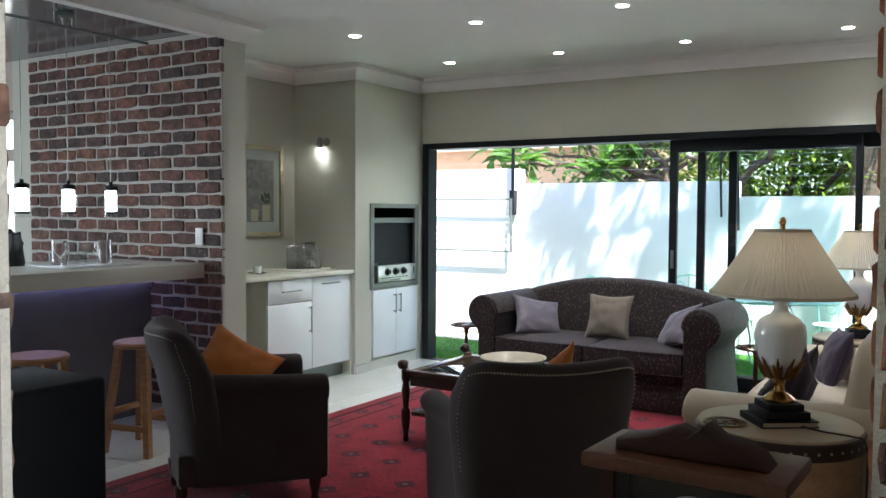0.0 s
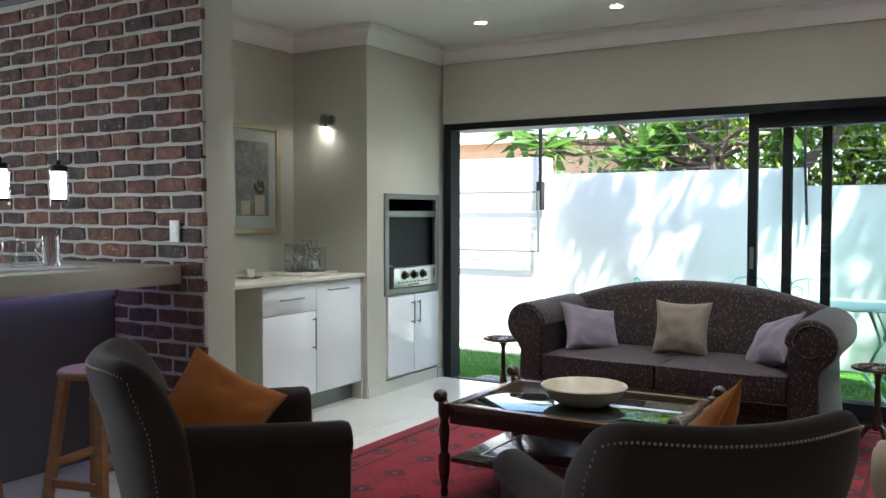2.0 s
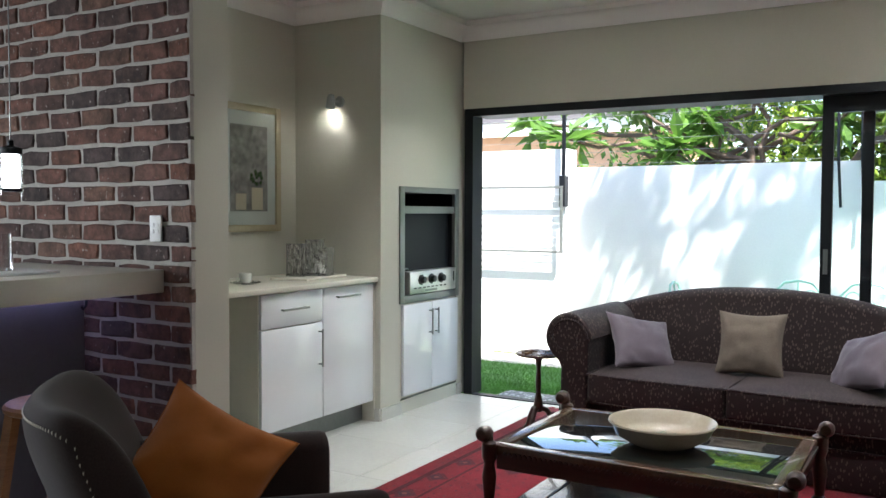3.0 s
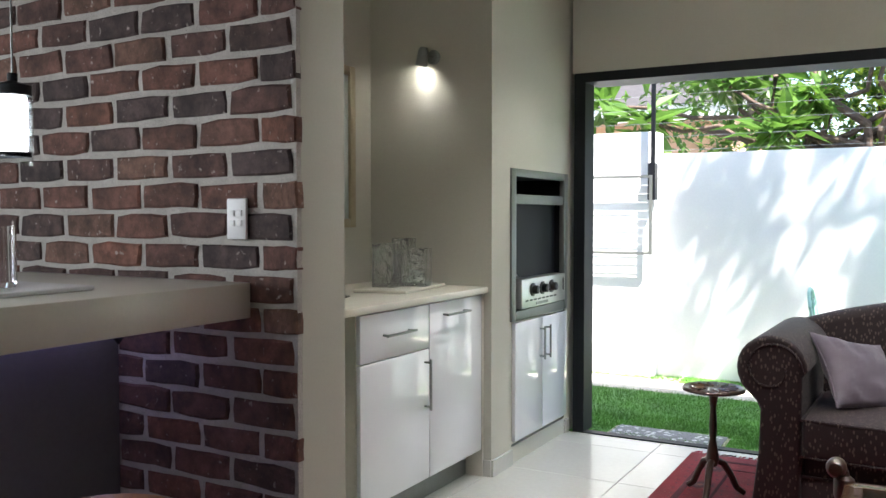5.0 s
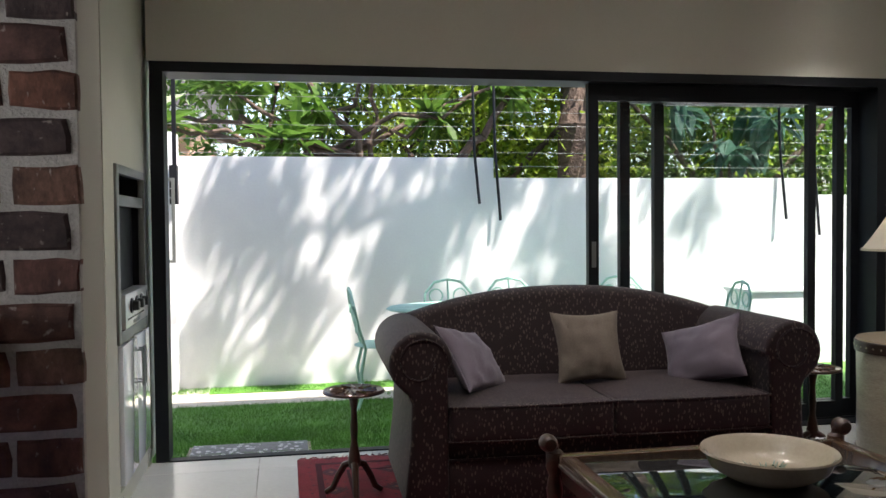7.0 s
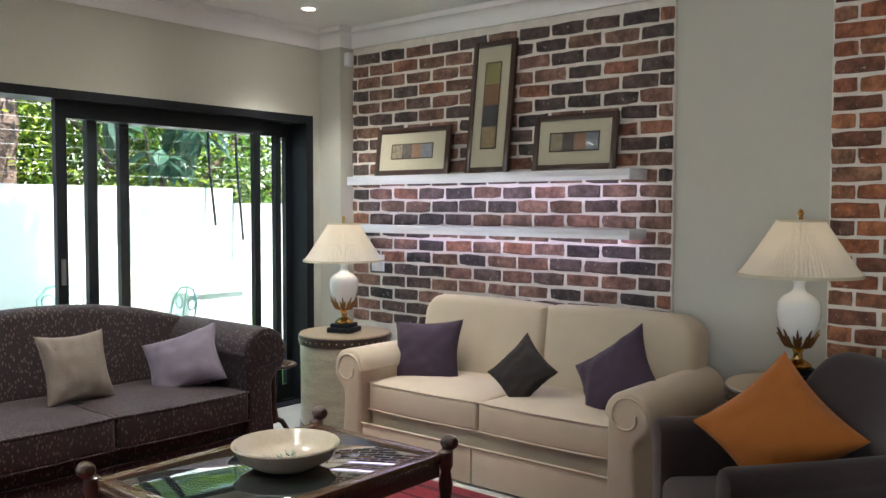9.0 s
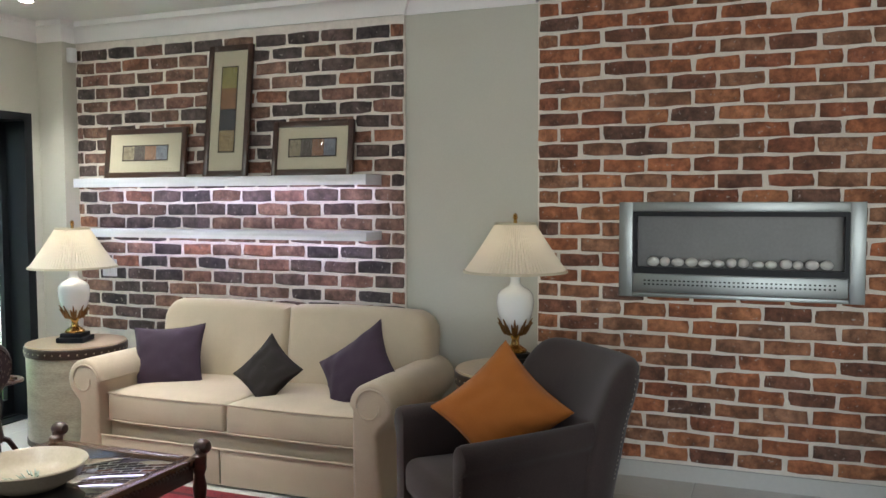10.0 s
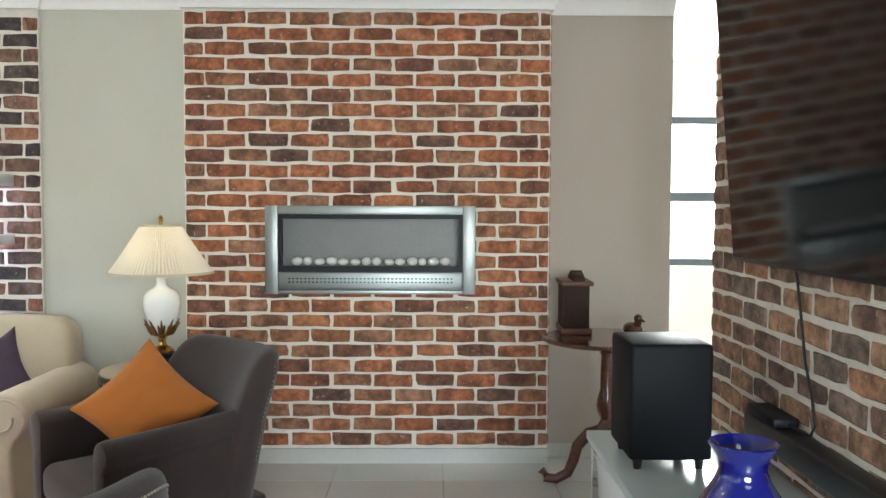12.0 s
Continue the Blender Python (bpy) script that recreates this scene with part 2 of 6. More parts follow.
def pillow(bm, w, h, d, n=26):
    """A filled cushion w by h, d thick, lying in the xz plane, with drawn-out corners and soft creases."""
    for s in (-1, 1):
        grid = []
        for i in range(n + 1):
            row = []
            for j in range(n + 1):
                u, v = math.sin(math.pi * (i / n - 0.5)), math.sin(math.pi * (j / n - 0.5))
                x, z = pillow_edge(u, v, w, h)
                t = max((1 - u * u) * (1 - v * v), 0) ** 0.48
                crease = noise.noise(Vector((3.2 * u + 7 * d, 2.4 * v + s, w * 31))) * 0.014 + noise.noise(Vector((7 * (u + v), 3 * (u - v), h * 17 + s))) * 0.007
                row.append(bm.verts.new((x, s * t * d / 2 + crease * min(t * 2, 1), z - 0.012 * t * (1 - v) / 2)))
            grid.append(row)
        for i in range(n):
            for j in range(n):
                q = (grid[i][j], grid[i + 1][j], grid[i + 1][j + 1], grid[i][j + 1])
                bm.faces.new(q if s < 0 else q[::-1])
    bmesh.ops.remove_doubles(bm, verts=bm.verts[:], dist=0.0004)
    return bm


def mesh(bm, name, material, smooth=True):
    me = bpy.data.meshes.new(name)
    bmesh.ops.recalc_face_normals(bm, faces=bm.faces[:])
    bm.to_mesh(me)
    bm.free()
    me.materials.append(material)
    if smooth:
        me.shade_smooth()
        me.set_sharp_from_angle(angle=radians(38))
    return me


def part(name, bm, material, parent=None, label="", smooth=True, at=None):
    ob = new(name, mesh(bm, name, material, smooth))
    if parent:
        ob.parent = parent
    if at is not None:
        ob.matrix_basis = at
    if label:
        ob["label"] = label
    return ob


def thing(name, at, label, category, group=""):
    ob = new(name)
    ob.empty_display_size = 0.1
    ob.matrix_basis = at
    return tagged(ob, label, category, group)


def setting(name, bm, material, label, category="", smooth=False):
    return tagged(part(name, bm, material, smooth=smooth), label, category, kind="structure")


# ---- structure ----
CEIL, CORN = 2.72, 2.588
setting("floor", boxes((-8.6, 2.6, -9.2, 0.0, -0.12, -0.004)), M_GROUT, "pale porcelain tiled floor with thin grey joints", "floor")
# ceiling of the lounge and hall, and the lower one over the bar
setting("ceiling_lounge", boxes((-5.4, 2.6, -9.2, 0.25, CEIL, CEIL + 0.1)), M_WHITE, "white painted flat ceiling with recessed downlights", "ceiling")
setting("ceiling_bar", boxes((-8.6, -4.32, -9.2, -2.66, 2.645, CEIL - 0.004)), M_BARCEIL, "lower grey gloss ceiling above the bar", "ceiling")
# north wall round the sliding door
setting("wall_north", boxes((-4.5, -0.185, 0.002, 0.24, 2.1, CEIL), (-0.185, 0.3, 0.002, 0.24, 0, CEIL)), M_PLASTER, "warm grey plastered wall above the sliding door", "wall")
setting("wall_pier_corner", boxes((-0.12, 0.3, -0.22, 0.0, 0, CEIL)), M_PLASTER, "warm grey plastered pier in the room corner", "wall")
# block that holds the built-in barbecue, with its niche
BX = -4.52
setting("wall_barbecue", boxes((-5.6, BX, -1.03, -0.80, 0, CEIL), (-5.6, BX, -0.06, 0.24, 0, CEIL), (-5.6, BX, -0.80, -0.06, 1.51, CEIL),
                               (-5.6, -5.06, -0.80, -0.06, 0, 1.51), (-5.06, BX, -0.80, -0.06, 0.0, 0.09)), M_PLASTER, "warm grey plastered wall block around the barbecue", "wall")
setting("wall_alcove", boxes((-5.45, -5.22, -2.69, -1.03, 0, CEIL)), M_PLASTER, "warm grey plastered alcove wall", "wall")
# bar wall: plastered pier and brick face
bar_wall = setting("wall_bar", boxes((-6.6, -4.2, -2.885, -2.685, 0, CEIL)), M_PLASTER, "plastered wall with a brick face and plain end", "wall")
# east wall
east = setting("wall_east", boxes((0.03, 0.35, -4.085, 0.0, 0, CEIL), (0.10, 0.35, -6.36, -5.135, 0, CEIL), (0.03, 0.35, -5.135, -4.085, 0, 1.0), (0.03, 0.35, -5.135, -4.085, 1.445, CEIL), (0.2, 0.35, -5.135, -4.085, 1.0, 1.445), (0.03, 0.10, -5.60, -5.135, 0, CEIL)), M_PLASTER, "warm grey plastered wall with brick panels", "wall")
setting("wall_east_end", boxes((0.092, 0.099, -6.36, -5.605, 0, CORN)), M_PINK, "pinkish grey plastered wall beside the fireplace", "wall")
# television wall, hall, kitchen and the walls behind
tv_wall = setting("wall_television", boxes((-3.6, -1.342, -6.40, -6.165, 0, CEIL)), M_PINK, "plastered wall clad with brown brick", "wall")
setting("wall_hall_north", boxes((0.35, 2.6, -6.36, -6.14, 0, CEIL)), M_PINK, "plain plastered hall wall", "wall")
setting("wall_hall_east", boxes((2.4, 2.6, -9.2, -7.47, 0, CEIL), (2.4, 2.6, -6.62, -6.36, 0, CEIL), (2.4, 2.6, -7.47, -6.62, 0, 0.98), (2.4, 2.6, -7.47, -6.62, 2.25, CEIL)),
        M_WHITE, "white plastered hall wall with a window", "wall")
setting("wall_south", boxes((-8.6, 2.6, -9.4, -9.2, 0, CEIL)), M_PLASTER, "plain plastered wall", "wall")
setting("wall_west", boxes((-8.8, -8.6, -9.2, -7.0, 0, CEIL), (-8.8, -8.6, -4.2, -2.66, 0, CEIL), (-8.8, -8.6, -7.0, -4.2, 0, 0.8), (-8.8, -8.6, -7.0, -4.2, 2.2, CEIL)),
        M_PLASTER, "unseen plastered kitchen wall with an opening for the assumed window", "wall")
setting("wall_kitchen_north", boxes((-8.6, -7.6, -2.885, -2.66, 0, CEIL), (-7.6, -6.6, -2.885, -2.66, 0, 0.9), (-7.6, -6.6, -2.885, -2.66, 2.25, CEIL)), M_PINK, "pinkish kitchen wall with a window", "wall")


def cornice(name, pts, closed=False):
    """Moulded cornice along a run of wall corners; the room lies to the left of the run."""
    prof = [(0.0, 0.0), (0.012, 0.0), (0.016, 0.018), (0.03, 0.035), (0.055, 0.06), (0.085, 0.075), (0.095, 0.078), (0.10, 0.095), (0.105, 0.106)]
    bm = bmesh.new()
    pts = [Vector(p) for p in pts]
    rings = []
    for i, p in enumerate(pts):
        a = (p - pts[i - 1]).normalized() if i else (pts[1] - p).normalized()
        b = (pts[i + 1] - p).normalized() if i < len(pts) - 1 else a
        na, nb = Vector((-a.y, a.x)), Vector((-b.y, b.x))
        off = (na + nb) / (1 + na.dot(nb))
        rings.append([bm.verts.new((p.x + off.x * d, p.y + off.y * d, CORN + 1.2 * h)) for d, h in prof] + [bm.verts.new((p.x, p.y, CORN + 0.127))])
    for a, b in zip(rings, rings[1:]):
        k = len(a)
        for j in range(k):
            bm.faces.new((a[j], b[j], b[(j + 1) % k], a[(j + 1) % k]))
    return tagged(part(name, bm, M_CORNICE), "white moulded plaster cornice under the ceiling", "cornice", kind="structure")


cornice("cornice", [(0.095, -6.36), (0.095, -5.632), (-0.044, -5.632), (-0.044, -3.553), (0.028, -3.553), (0.028, -2.729), (-0.004, -2.729), (-0.004, -0.22), (-0.12, -0.22), (-0.12, 0.0),
                    (BX, 0.0), (BX, -1.03), (-5.22, -1.03), (-5.22, -2.685), (-4.2, -2.685), (-4.2, -9.1)])
setting("beam_bar", boxes((-4.32, -4.204, -9.2, -2.912, 2.60, CEIL - 0.004)), M_CORNICE, "white plastered edge between two ceilings", "beam")

# skirting
setting("baseboard", boxes((-0.048, 0.02, -5.629, -3.556, 0, 0.085), (0.08, 0.091, -6.36, -5.635, 0, 0.085), (0.02, 0.03, -3.556, -2.71, 0, 0.085)), M_TILE, "pale tile skirting along the brick wall", "baseboard")
setting("baseboard_barbecue", boxes((BX, BX + 0.012, -1.03, -0.80, 0, 0.08), (BX, BX + 0.012, -0.06, 0.0, 0, 0.08), (-4.58, BX, -1.042, -1.03, 0, 0.08)), M_TILE, "pale tile skirting", "baseboard")


# ---- materials of the things ----
def pattern_mat(name, ground, motif, scale, size, rough=0.9, sheen=0.3, ground2=None):
    """Woven cloth with small scattered motifs."""
    m = mat(name, ground, rough, vary=0.15, scale=8, fine=350, bump=0.4, sheen=sheen, spec=0.2)
    n, l = m.node_tree.nodes, m.node_tree.links
    b = n["Principled BSDF"]
    old = b.inputs["Base Color"].links[0].from_socket
    co = n.new("ShaderNodeTexCoord")
    vo = n.new("ShaderNodeTexVoronoi")
    vo.inputs["Scale"].default_value = scale
    lean = n.new("ShaderNodeMapping")
    lean.inputs["Rotation"].default_value, lean.inputs["Scale"].default_value = (0.3, 0.5, 0.2), (1.3, 1.0, 0.6)
    l.new(co.outputs["Object"], lean.inputs["Vector"])
    l.new(lean.outputs[0], vo.inputs["Vector"])
    r = n.new("ShaderNodeValToRGB")
    r.color_ramp.elements[0].position, r.color_ramp.elements[0].color = size, (1, 1, 1, 1)
    r.color_ramp.elements[1].position, r.color_ramp.elements[1].color = size + 0.06, (0, 0, 0, 1)
    l.new(vo.outputs["Distance"], r.inputs["Fac"])
    mix = n.new("ShaderNodeMix")
    mix.data_type = "RGBA"
    l.new(r.outputs["Color"], mix.inputs["Factor"])
    l.new(old, mix.inputs["A"])
    mix.inputs["B"].default_value = (*motif, 1)
    l.new(mix.outputs["Result"], b.inputs["Base Color"])
    return m


def wood_mat(name, a, b2, rough=0.35, stretch=(1, 1, 12), scale=5, coat=0.2):
    m = mat(name, a, rough, vary=0.15, tint=b2, scale=scale, fine=scale * 9, bump=0.08, coat=coat)
    n, l = m.node_tree.nodes, m.node_tree.links
    mp = n.new("ShaderNodeMapping")
    mp.inputs["Scale"].default_value = stretch
    co = [x for x in n if x.type == "TEX_COORD"][0]
    l.new(co.outputs["Object"], mp.inputs["Vector"])
    for x in n:
        if x.type == "TEX_NOISE":
            l.new(mp.outputs[0], x.inputs["Vector"])
    return m


def leaf_mat(name, a, b2, vary=0.3):
    m = mat(name, a, 0.45, vary=vary, tint=b2, scale=2.5, fine=9, bump=0.0)
    n, l = m.node_tree.nodes, m.node_tree.links
    b = n["Principled BSDF"]
    tr, mix = n.new("ShaderNodeBsdfTranslucent"), n.new("ShaderNodeMixShader")
    l.new(b.inputs["Base Color"].links[0].from_socket, tr.inputs["Color"])
    mix.inputs[0].default_value = 0.45
    l.new(b.outputs[0], mix.inputs[1])
    l.new(tr.outputs[0], mix.inputs[2])
    l.new(mix.outputs[0], n["Material Output"].inputs["Surface"])
    return m


M_VELVET = mat("brown_grey_velvet", (0.048, 0.035, 0.033), 0.9, vary=0.25, scale=5, fine=220, bump=0.25, sheen=0.18, spec=0.12)
M_DAMASK = pattern_mat("plum_brown_figured_cloth", (0.021, 0.0125, 0.014), (0.082, 0.060, 0.052), 58, 0.27, sheen=0.08, rough=0.6)
M_LINEN = mat("cream_woven_upholstery", (0.50, 0.42, 0.31), 0.9, vary=0.10, scale=6, fine=260, bump=0.4, sheen=0.2, spec=0.2)
M_ORANGE = mat("burnt_orange_cloth", (0.42, 0.135, 0.025), 0.85, vary=0.12, scale=7, fine=300, bump=0.35, sheen=0.2, spec=0.2)
M_LILAC = mat("mauve_grey_cloth", (0.088, 0.068, 0.09), 0.75, vary=0.1, fine=260, bump=0.3, sheen=0.2)
M_TAUPE = mat("taupe_textured_cloth", (0.125, 0.10, 0.08), 0.9, vary=0.2, fine=160, bump=0.6)
M_PLUM = mat("dark_plum_cloth", (0.034, 0.017, 0.034), 0.85, vary=0.15, fine=260, bump=0.4, sheen=0.08)
M_CHOC = mat("dark_chocolate_cloth", (0.014, 0.009, 0.008), 0.85, vary=0.15, fine=260, bump=0.4)
M_DARKWOOD = wood_mat("dark_mahogany", (0.026, 0.011, 0.008), (0.052, 0.022, 0.013), 0.3, coat=0.3)
M_TABLETOP = wood_mat("worn_brown_wood", (0.05, 0.025, 0.015), (0.095, 0.050, 0.028), 0.25, (12, 1, 1), coat=0.4)
M_MAHOGANY = wood_mat("polished_red_mahogany", (0.055, 0.016, 0.010), (0.11, 0.035, 0.018), 0.2, coat=0.6)
M_PINE = wood_mat("honey_pine", (0.25, 0.105, 0.035), (0.36, 0.17, 0.06), 0.4)
M_DRUMWOOD = wood_mat("pale_burr_wood", (0.36, 0.20, 0.10), (0.50, 0.31, 0.17), 0.45, (1, 1, 3), 7)
M_DRUMPALE = wood_mat("pale_grey_drum_wood", (0.30, 0.27, 0.20), (0.42, 0.38, 0.29), 0.3, (1, 1, 4), 6)
M_DRUMTOP = mat("cream_parchment_top", (0.46, 0.36, 0.24), 0.4, vary=0.1, scale=5, fine=40, bump=0.03, coat=0.1)
M_BAND = mat("dark_leather_band", (0.035, 0.02, 0.014), 0.4, vary=0.2, bump=0.2)
M_BRASS = mat("polished_brass", (0.62, 0.38, 0.12), 0.2, metal=1.0, vary=0.08, bump=0.02)
M_GILT = mat("aged_gilt_metal", (0.23, 0.12, 0.045), 0.35, metal=0.9, vary=0.3, bump=0.1)
M_PORCELAIN = mat("white_porcelain", (0.78, 0.79, 0.76), 0.08, vary=0.02, bump=0.0, coat=0.5)
M_SHADE = leaf_mat("pleated_cream_silk", (0.80, 0.75, 0.65), (0.82, 0.77, 0.67), 0.02)
M_NAIL = mat("brass_nailheads", (0.40, 0.36, 0.28), 0.3, metal=0.9, vary=0.1, bump=0)
M_BOWL = mat("cream_crackle_ceramic", (0.38, 0.325, 0.25), 0.2, vary=0.1, scale=10, fine=90, bump=0.05)
M_GREENBITS = mat("painted_green_leaf_motif", (0.10, 0.16, 0.11), 0.4, vary=0.3)
M_IRON = mat("mint_painted_iron", (0.36, 0.60, 0.52), 0.45, vary=0.08, bump=0.1)
M_GRASS = mat("artificial_grass", (0.055, 0.19, 0.025), 0.7, vary=0.35, tint=(0.105, 0.27, 0.035), scale=4, fine=60, bump=0.2)
M_BARK = mat("rough_brown_bark", (0.11, 0.075, 0.055), 0.9, vary=0.35, scale=7, fine=30, bump=1.0, depth=0.02)
M_LEAF = leaf_mat("mid_green_leaves", (0.055, 0.13, 0.022), (0.10, 0.20, 0.03))
M_LEAF_LIGHT = leaf_mat("yellow_green_leaves", (0.19, 0.32, 0.03), (0.32, 0.43, 0.05))
M_LEAF_BLUE = leaf_mat("blue_green_leaves", (0.05, 0.12, 0.085), (0.075, 0.16, 0.11))
M_LEAF_DARK = leaf_mat("deep_green_leaves", (0.03, 0.075, 0.022), (0.05, 0.11, 0.03))
M_PEACH = mat("peach_fascia_paint", (0.55, 0.34, 0.22), 0.8)
M_ROOF = mat("dark_roof_slates", (0.05, 0.045, 0.045), 0.8, vary=0.3, scale=10)
M_COBALT = mat("cobalt_blue_glass", (0.004, 0.008, 0.16), 0.05, vary=0.1, bump=0.0, coat=1.0)
M_SCREEN = mat("dark_glossy_screen", (0.006, 0.006, 0.008), 0.09, vary=0.02, bump=0.0, spec=0.3)
M_PEBBLE = mat("white_river_pebbles", (0.72, 0.71, 0.68), 0.7, vary=0.06, bump=0.2)
M_FIREBACK = mat("grey_firebox_lining", (0.20, 0.20, 0.20), 0.5, metal=0.2, vary=0.1, bump=0.05)
M_CHAMPAGNE = mat("champagne_picture_moulding", (0.40, 0.35, 0.24), 0.35, metal=0.4, vary=0.1, bump=0.1)
M_MAT_CREAM = mat("cream_picture_mount", (0.56, 0.51, 0.38), 0.8, vary=0.03)
M_MAT_PALE = mat("pale_green_picture_mount", (0.55, 0.60, 0.57), 0.8, vary=0.03)
M_WHITEPLASTIC = mat("white_plastic", (0.72, 0.73, 0.74), 0.35, vary=0.02, bump=0)
M_LEDGLOW = mat("cool_led_strip", (0.74, 0.68, 1.0), emit=3.0, bump=0)
M_DOWNGLOW = mat("warm_downlight_lens", (1.0, 0.95, 0.85), emit=22.0, bump=0)
M_PENDGLOW = mat("frosted_pendant_glass", (0.93, 0.96, 1.0), emit=4.0, bump=0)
M_ALUSHELF = mat("satin_aluminium_shelf", (0.74, 0.74, 0.79), 0.35, metal=0.25, vary=0.05, bump=0.03)
M_SLATEMAT = pattern_mat("patterned_door_mat", (0.12, 0.12, 0.13), (0.55, 0.55, 0.56), 20, 0.34)


# ---- sliding door ----
door = thing("sliding_door", pose(0, 0, 0), "charcoal aluminium sliding door with three stacked leaves, half open", "sliding door")
door["kind"] = "structure"
part("door_frame", boxes((-4.488, -4.42, 0.0, 0.15, 0, 2.1), (-0.25, -0.185, 0.0, 0.235, 0, 2.1), (-4.42, -0.25, 0.0, 0.235, 2.045, 2.1),
                         (-4.42, -0.25, 0.0, 0.064, -0.02, 0.006), (-2.08, -0.25, 0.064, 0.235, -0.02, 0.006), (-4.42, -2.08, 0.064, 0.235, -0.075, -0.062), (-2.08, -0.25, 0.115, 0.123, 0.006, 0.014), (-2.08, -0.25, 0.17, 0.178, 0.006, 0.014)), M_BLACK_ALU, door, smooth=False)
for i, (x0, x1, y) in enumerate(((-2.075, -0.62, 0.065), (-1.86, -0.39, 0.12), (-1.62, -0.25, 0.175))):
    leaf = part("door_leaf", boxes((x0, x0 + 0.062, y, y + 0.045, 0.014, 2.044), (x1 - 0.05, x1, y, y + 0.045, 0.014, 2.044), (x0 + 0.062, x1 - 0.05, y, y + 0.045, 0.014, 0.115),
                                   (x0 + 0.062, x1 - 0.05, y, y + 0.045, 1.945, 2.044)), M_BLACK_ALU, door, smooth=False)
    pane = part("glass_pane", boxes((x0 + 0.062, x1 - 0.05, y + 0.019, y + 0.026, 0.115, 1.945)), M_PANE, leaf, "greenish tinted glass", False)
    pane.visible_shadow = False
    if i == 0:
        part("door_handle", boxes((x0 + 0.018, x0 + 0.044, y - 0.006, y, 0.98, 1.13)), M_STEEL, leaf, "flush steel pull plate")

# ---- garden ----
GZ = -0.07
setting("ground", boxes((-60, 60, 0.24, 120, -0.4, GZ - 0.004)), mat("pale_yard_paving", (0.50, 0.47, 0.40), 0.85, vary=0.1, bump=0.3), "pale paved yard beyond the sliding door", "ground")
setting("door_step", boxes((-2.08, 0.3, 0.24, 0.28, GZ - 0.004, -0.012)), M_BLACK_ALU, "dark metal threshold of the sliding door", "step")
gw = setting("garden_wall", boxes((-9, -4.64, 2.28, 2.55, GZ, 1.97), (-4.64, -2.06, 2.40, 2.6, GZ, 1.79), (-2.06, 0.88, 2.403, 2.597, GZ, 1.62), (0.88, 5, 2.40, 2.6, GZ, 1.47)),
             M_OUTWALL, "white painted garden wall stepping down in height", "wall")
# added out of view: eave reach sets the lawn's shadow edge, roof closes the house
setting("unseen_roof_eave", boxes((-9, 3, 0.25, 0.80, 2.74, 2.9)), M_CORNICE, "unseen white roof eave placed to shade the lawn by the door", "eave")
setting("roof", boxes((-9, 3, -9.5, 0.8, 2.905, 3.0)), M_ROOF, "unseen flat roof closing the house", "roof")


def grass_blades(x0, x1, y0, y1, n, seed):
    rng = np.random.default_rng(seed)
    x, y = rng.uniform(x0, x1, n), rng.uniform(y0, y1, n)
    strip = (y > 1.69) & (y < 2.17) & (x < -2.9 + 0.1 * rng.normal(0, 1, n))
    y = np.where(strip, y - 1.3, y)
    a, lean, hgt = rng.uniform(0, 6.28, n), rng.normal(0, 0.012, (n, 2)), rng.uniform(0.018, 0.034, n)
    dx, dy = np.cos(a) * 0.0022, np.sin(a) * 0.0022
    base = np.where(y < 0.28, GZ + 0.010, GZ)
    v = np.stack([np.stack([x - dx, y - dy, base], 1), np.stack([x + dx, y + dy, base], 1), np.stack([x + lean[:, 0], y + lean[:, 1], base + hgt], 1)], 1).reshape(-1, 3)
    me = bpy.data.meshes.new("grass")
    me.from_pydata(v.tolist(), [], np.arange(3 * n).reshape(-1, 3).tolist())
    me.materials.append(M_GRASS)
    return me


setting("lawn_base", boxes((-6.5, 3, 0.28, 1.69, GZ - 0.004, GZ + 0.004), (-4.415, -2.085, 0.066, 0.28, -0.061, GZ + 0.012), (-2.9, 3, 1.69, 2.40, GZ - 0.004, GZ + 0.004), (-4.4, -2.9, 2.17, 2.40, GZ - 0.004, GZ + 0.004)), M_GRASS, "bright artificial lawn strip", "lawn")
tagged(new("grass", grass_blades(-5.4, 0.6, 0.075, 2.38, 105000, 4)), "short bright green artificial grass blades", "grass", kind="stuff")

mat_ob = thing("door_mat", pose(-4.02, 0.285, GZ + 0.013), "grey and white patterned door mat on the lawn", "door mat")
part("mat_body", boxes((-0.33, 0.33, -0.21, 0.21, 0, 0.012, 0.004)), M_SLATEMAT, mat_ob)
tagged(part("fringe", boxes(*[(s * 0.335 - 0.012, s * 0.335 + 0.012, -0.2 + 0.02 * k, -0.192 + 0.02 * k, 0.002, 0.008) for s in (-1, 1) for k in range(20)]), M_MAT_CREAM, mat_ob), kind="stuff")

# drying rack on the wall
rack = thing("drying_rack", pose(-5.19, 2.19, 0.955), "grey metal folding drying rack hung on the garden wall", "drying rack")
part("rack_frame", boxes((-0.56, 0.56, -0.012, 0.012, 0, 0.022), (-0.56, 0.56, -0.012, 0.012, 0.63, 0.652), (-0.56, -0.535, -0.012, 0.012, 0.022, 0.63), (0.535, 0.56, -0.012, 0.012, 0.022, 0.63)), M_STEEL_DARK, rack)
for k in range(8):
    part("line", tube(bmesh.new(), [(-0.54, 0, 0.08 + 0.07 * k), (0.54, 0, 0.08 + 0.07 * k)], 0.003, 5), M_WHITEPLASTIC, rack)
part("wall_bracket", boxes((0.52, 0.58, 0.0, 0.09, 0.45, 0.75), (0.545, 0.575, 0.0, 0.03, 0.75, 1.6)), M_MATT_BLACK, rack)

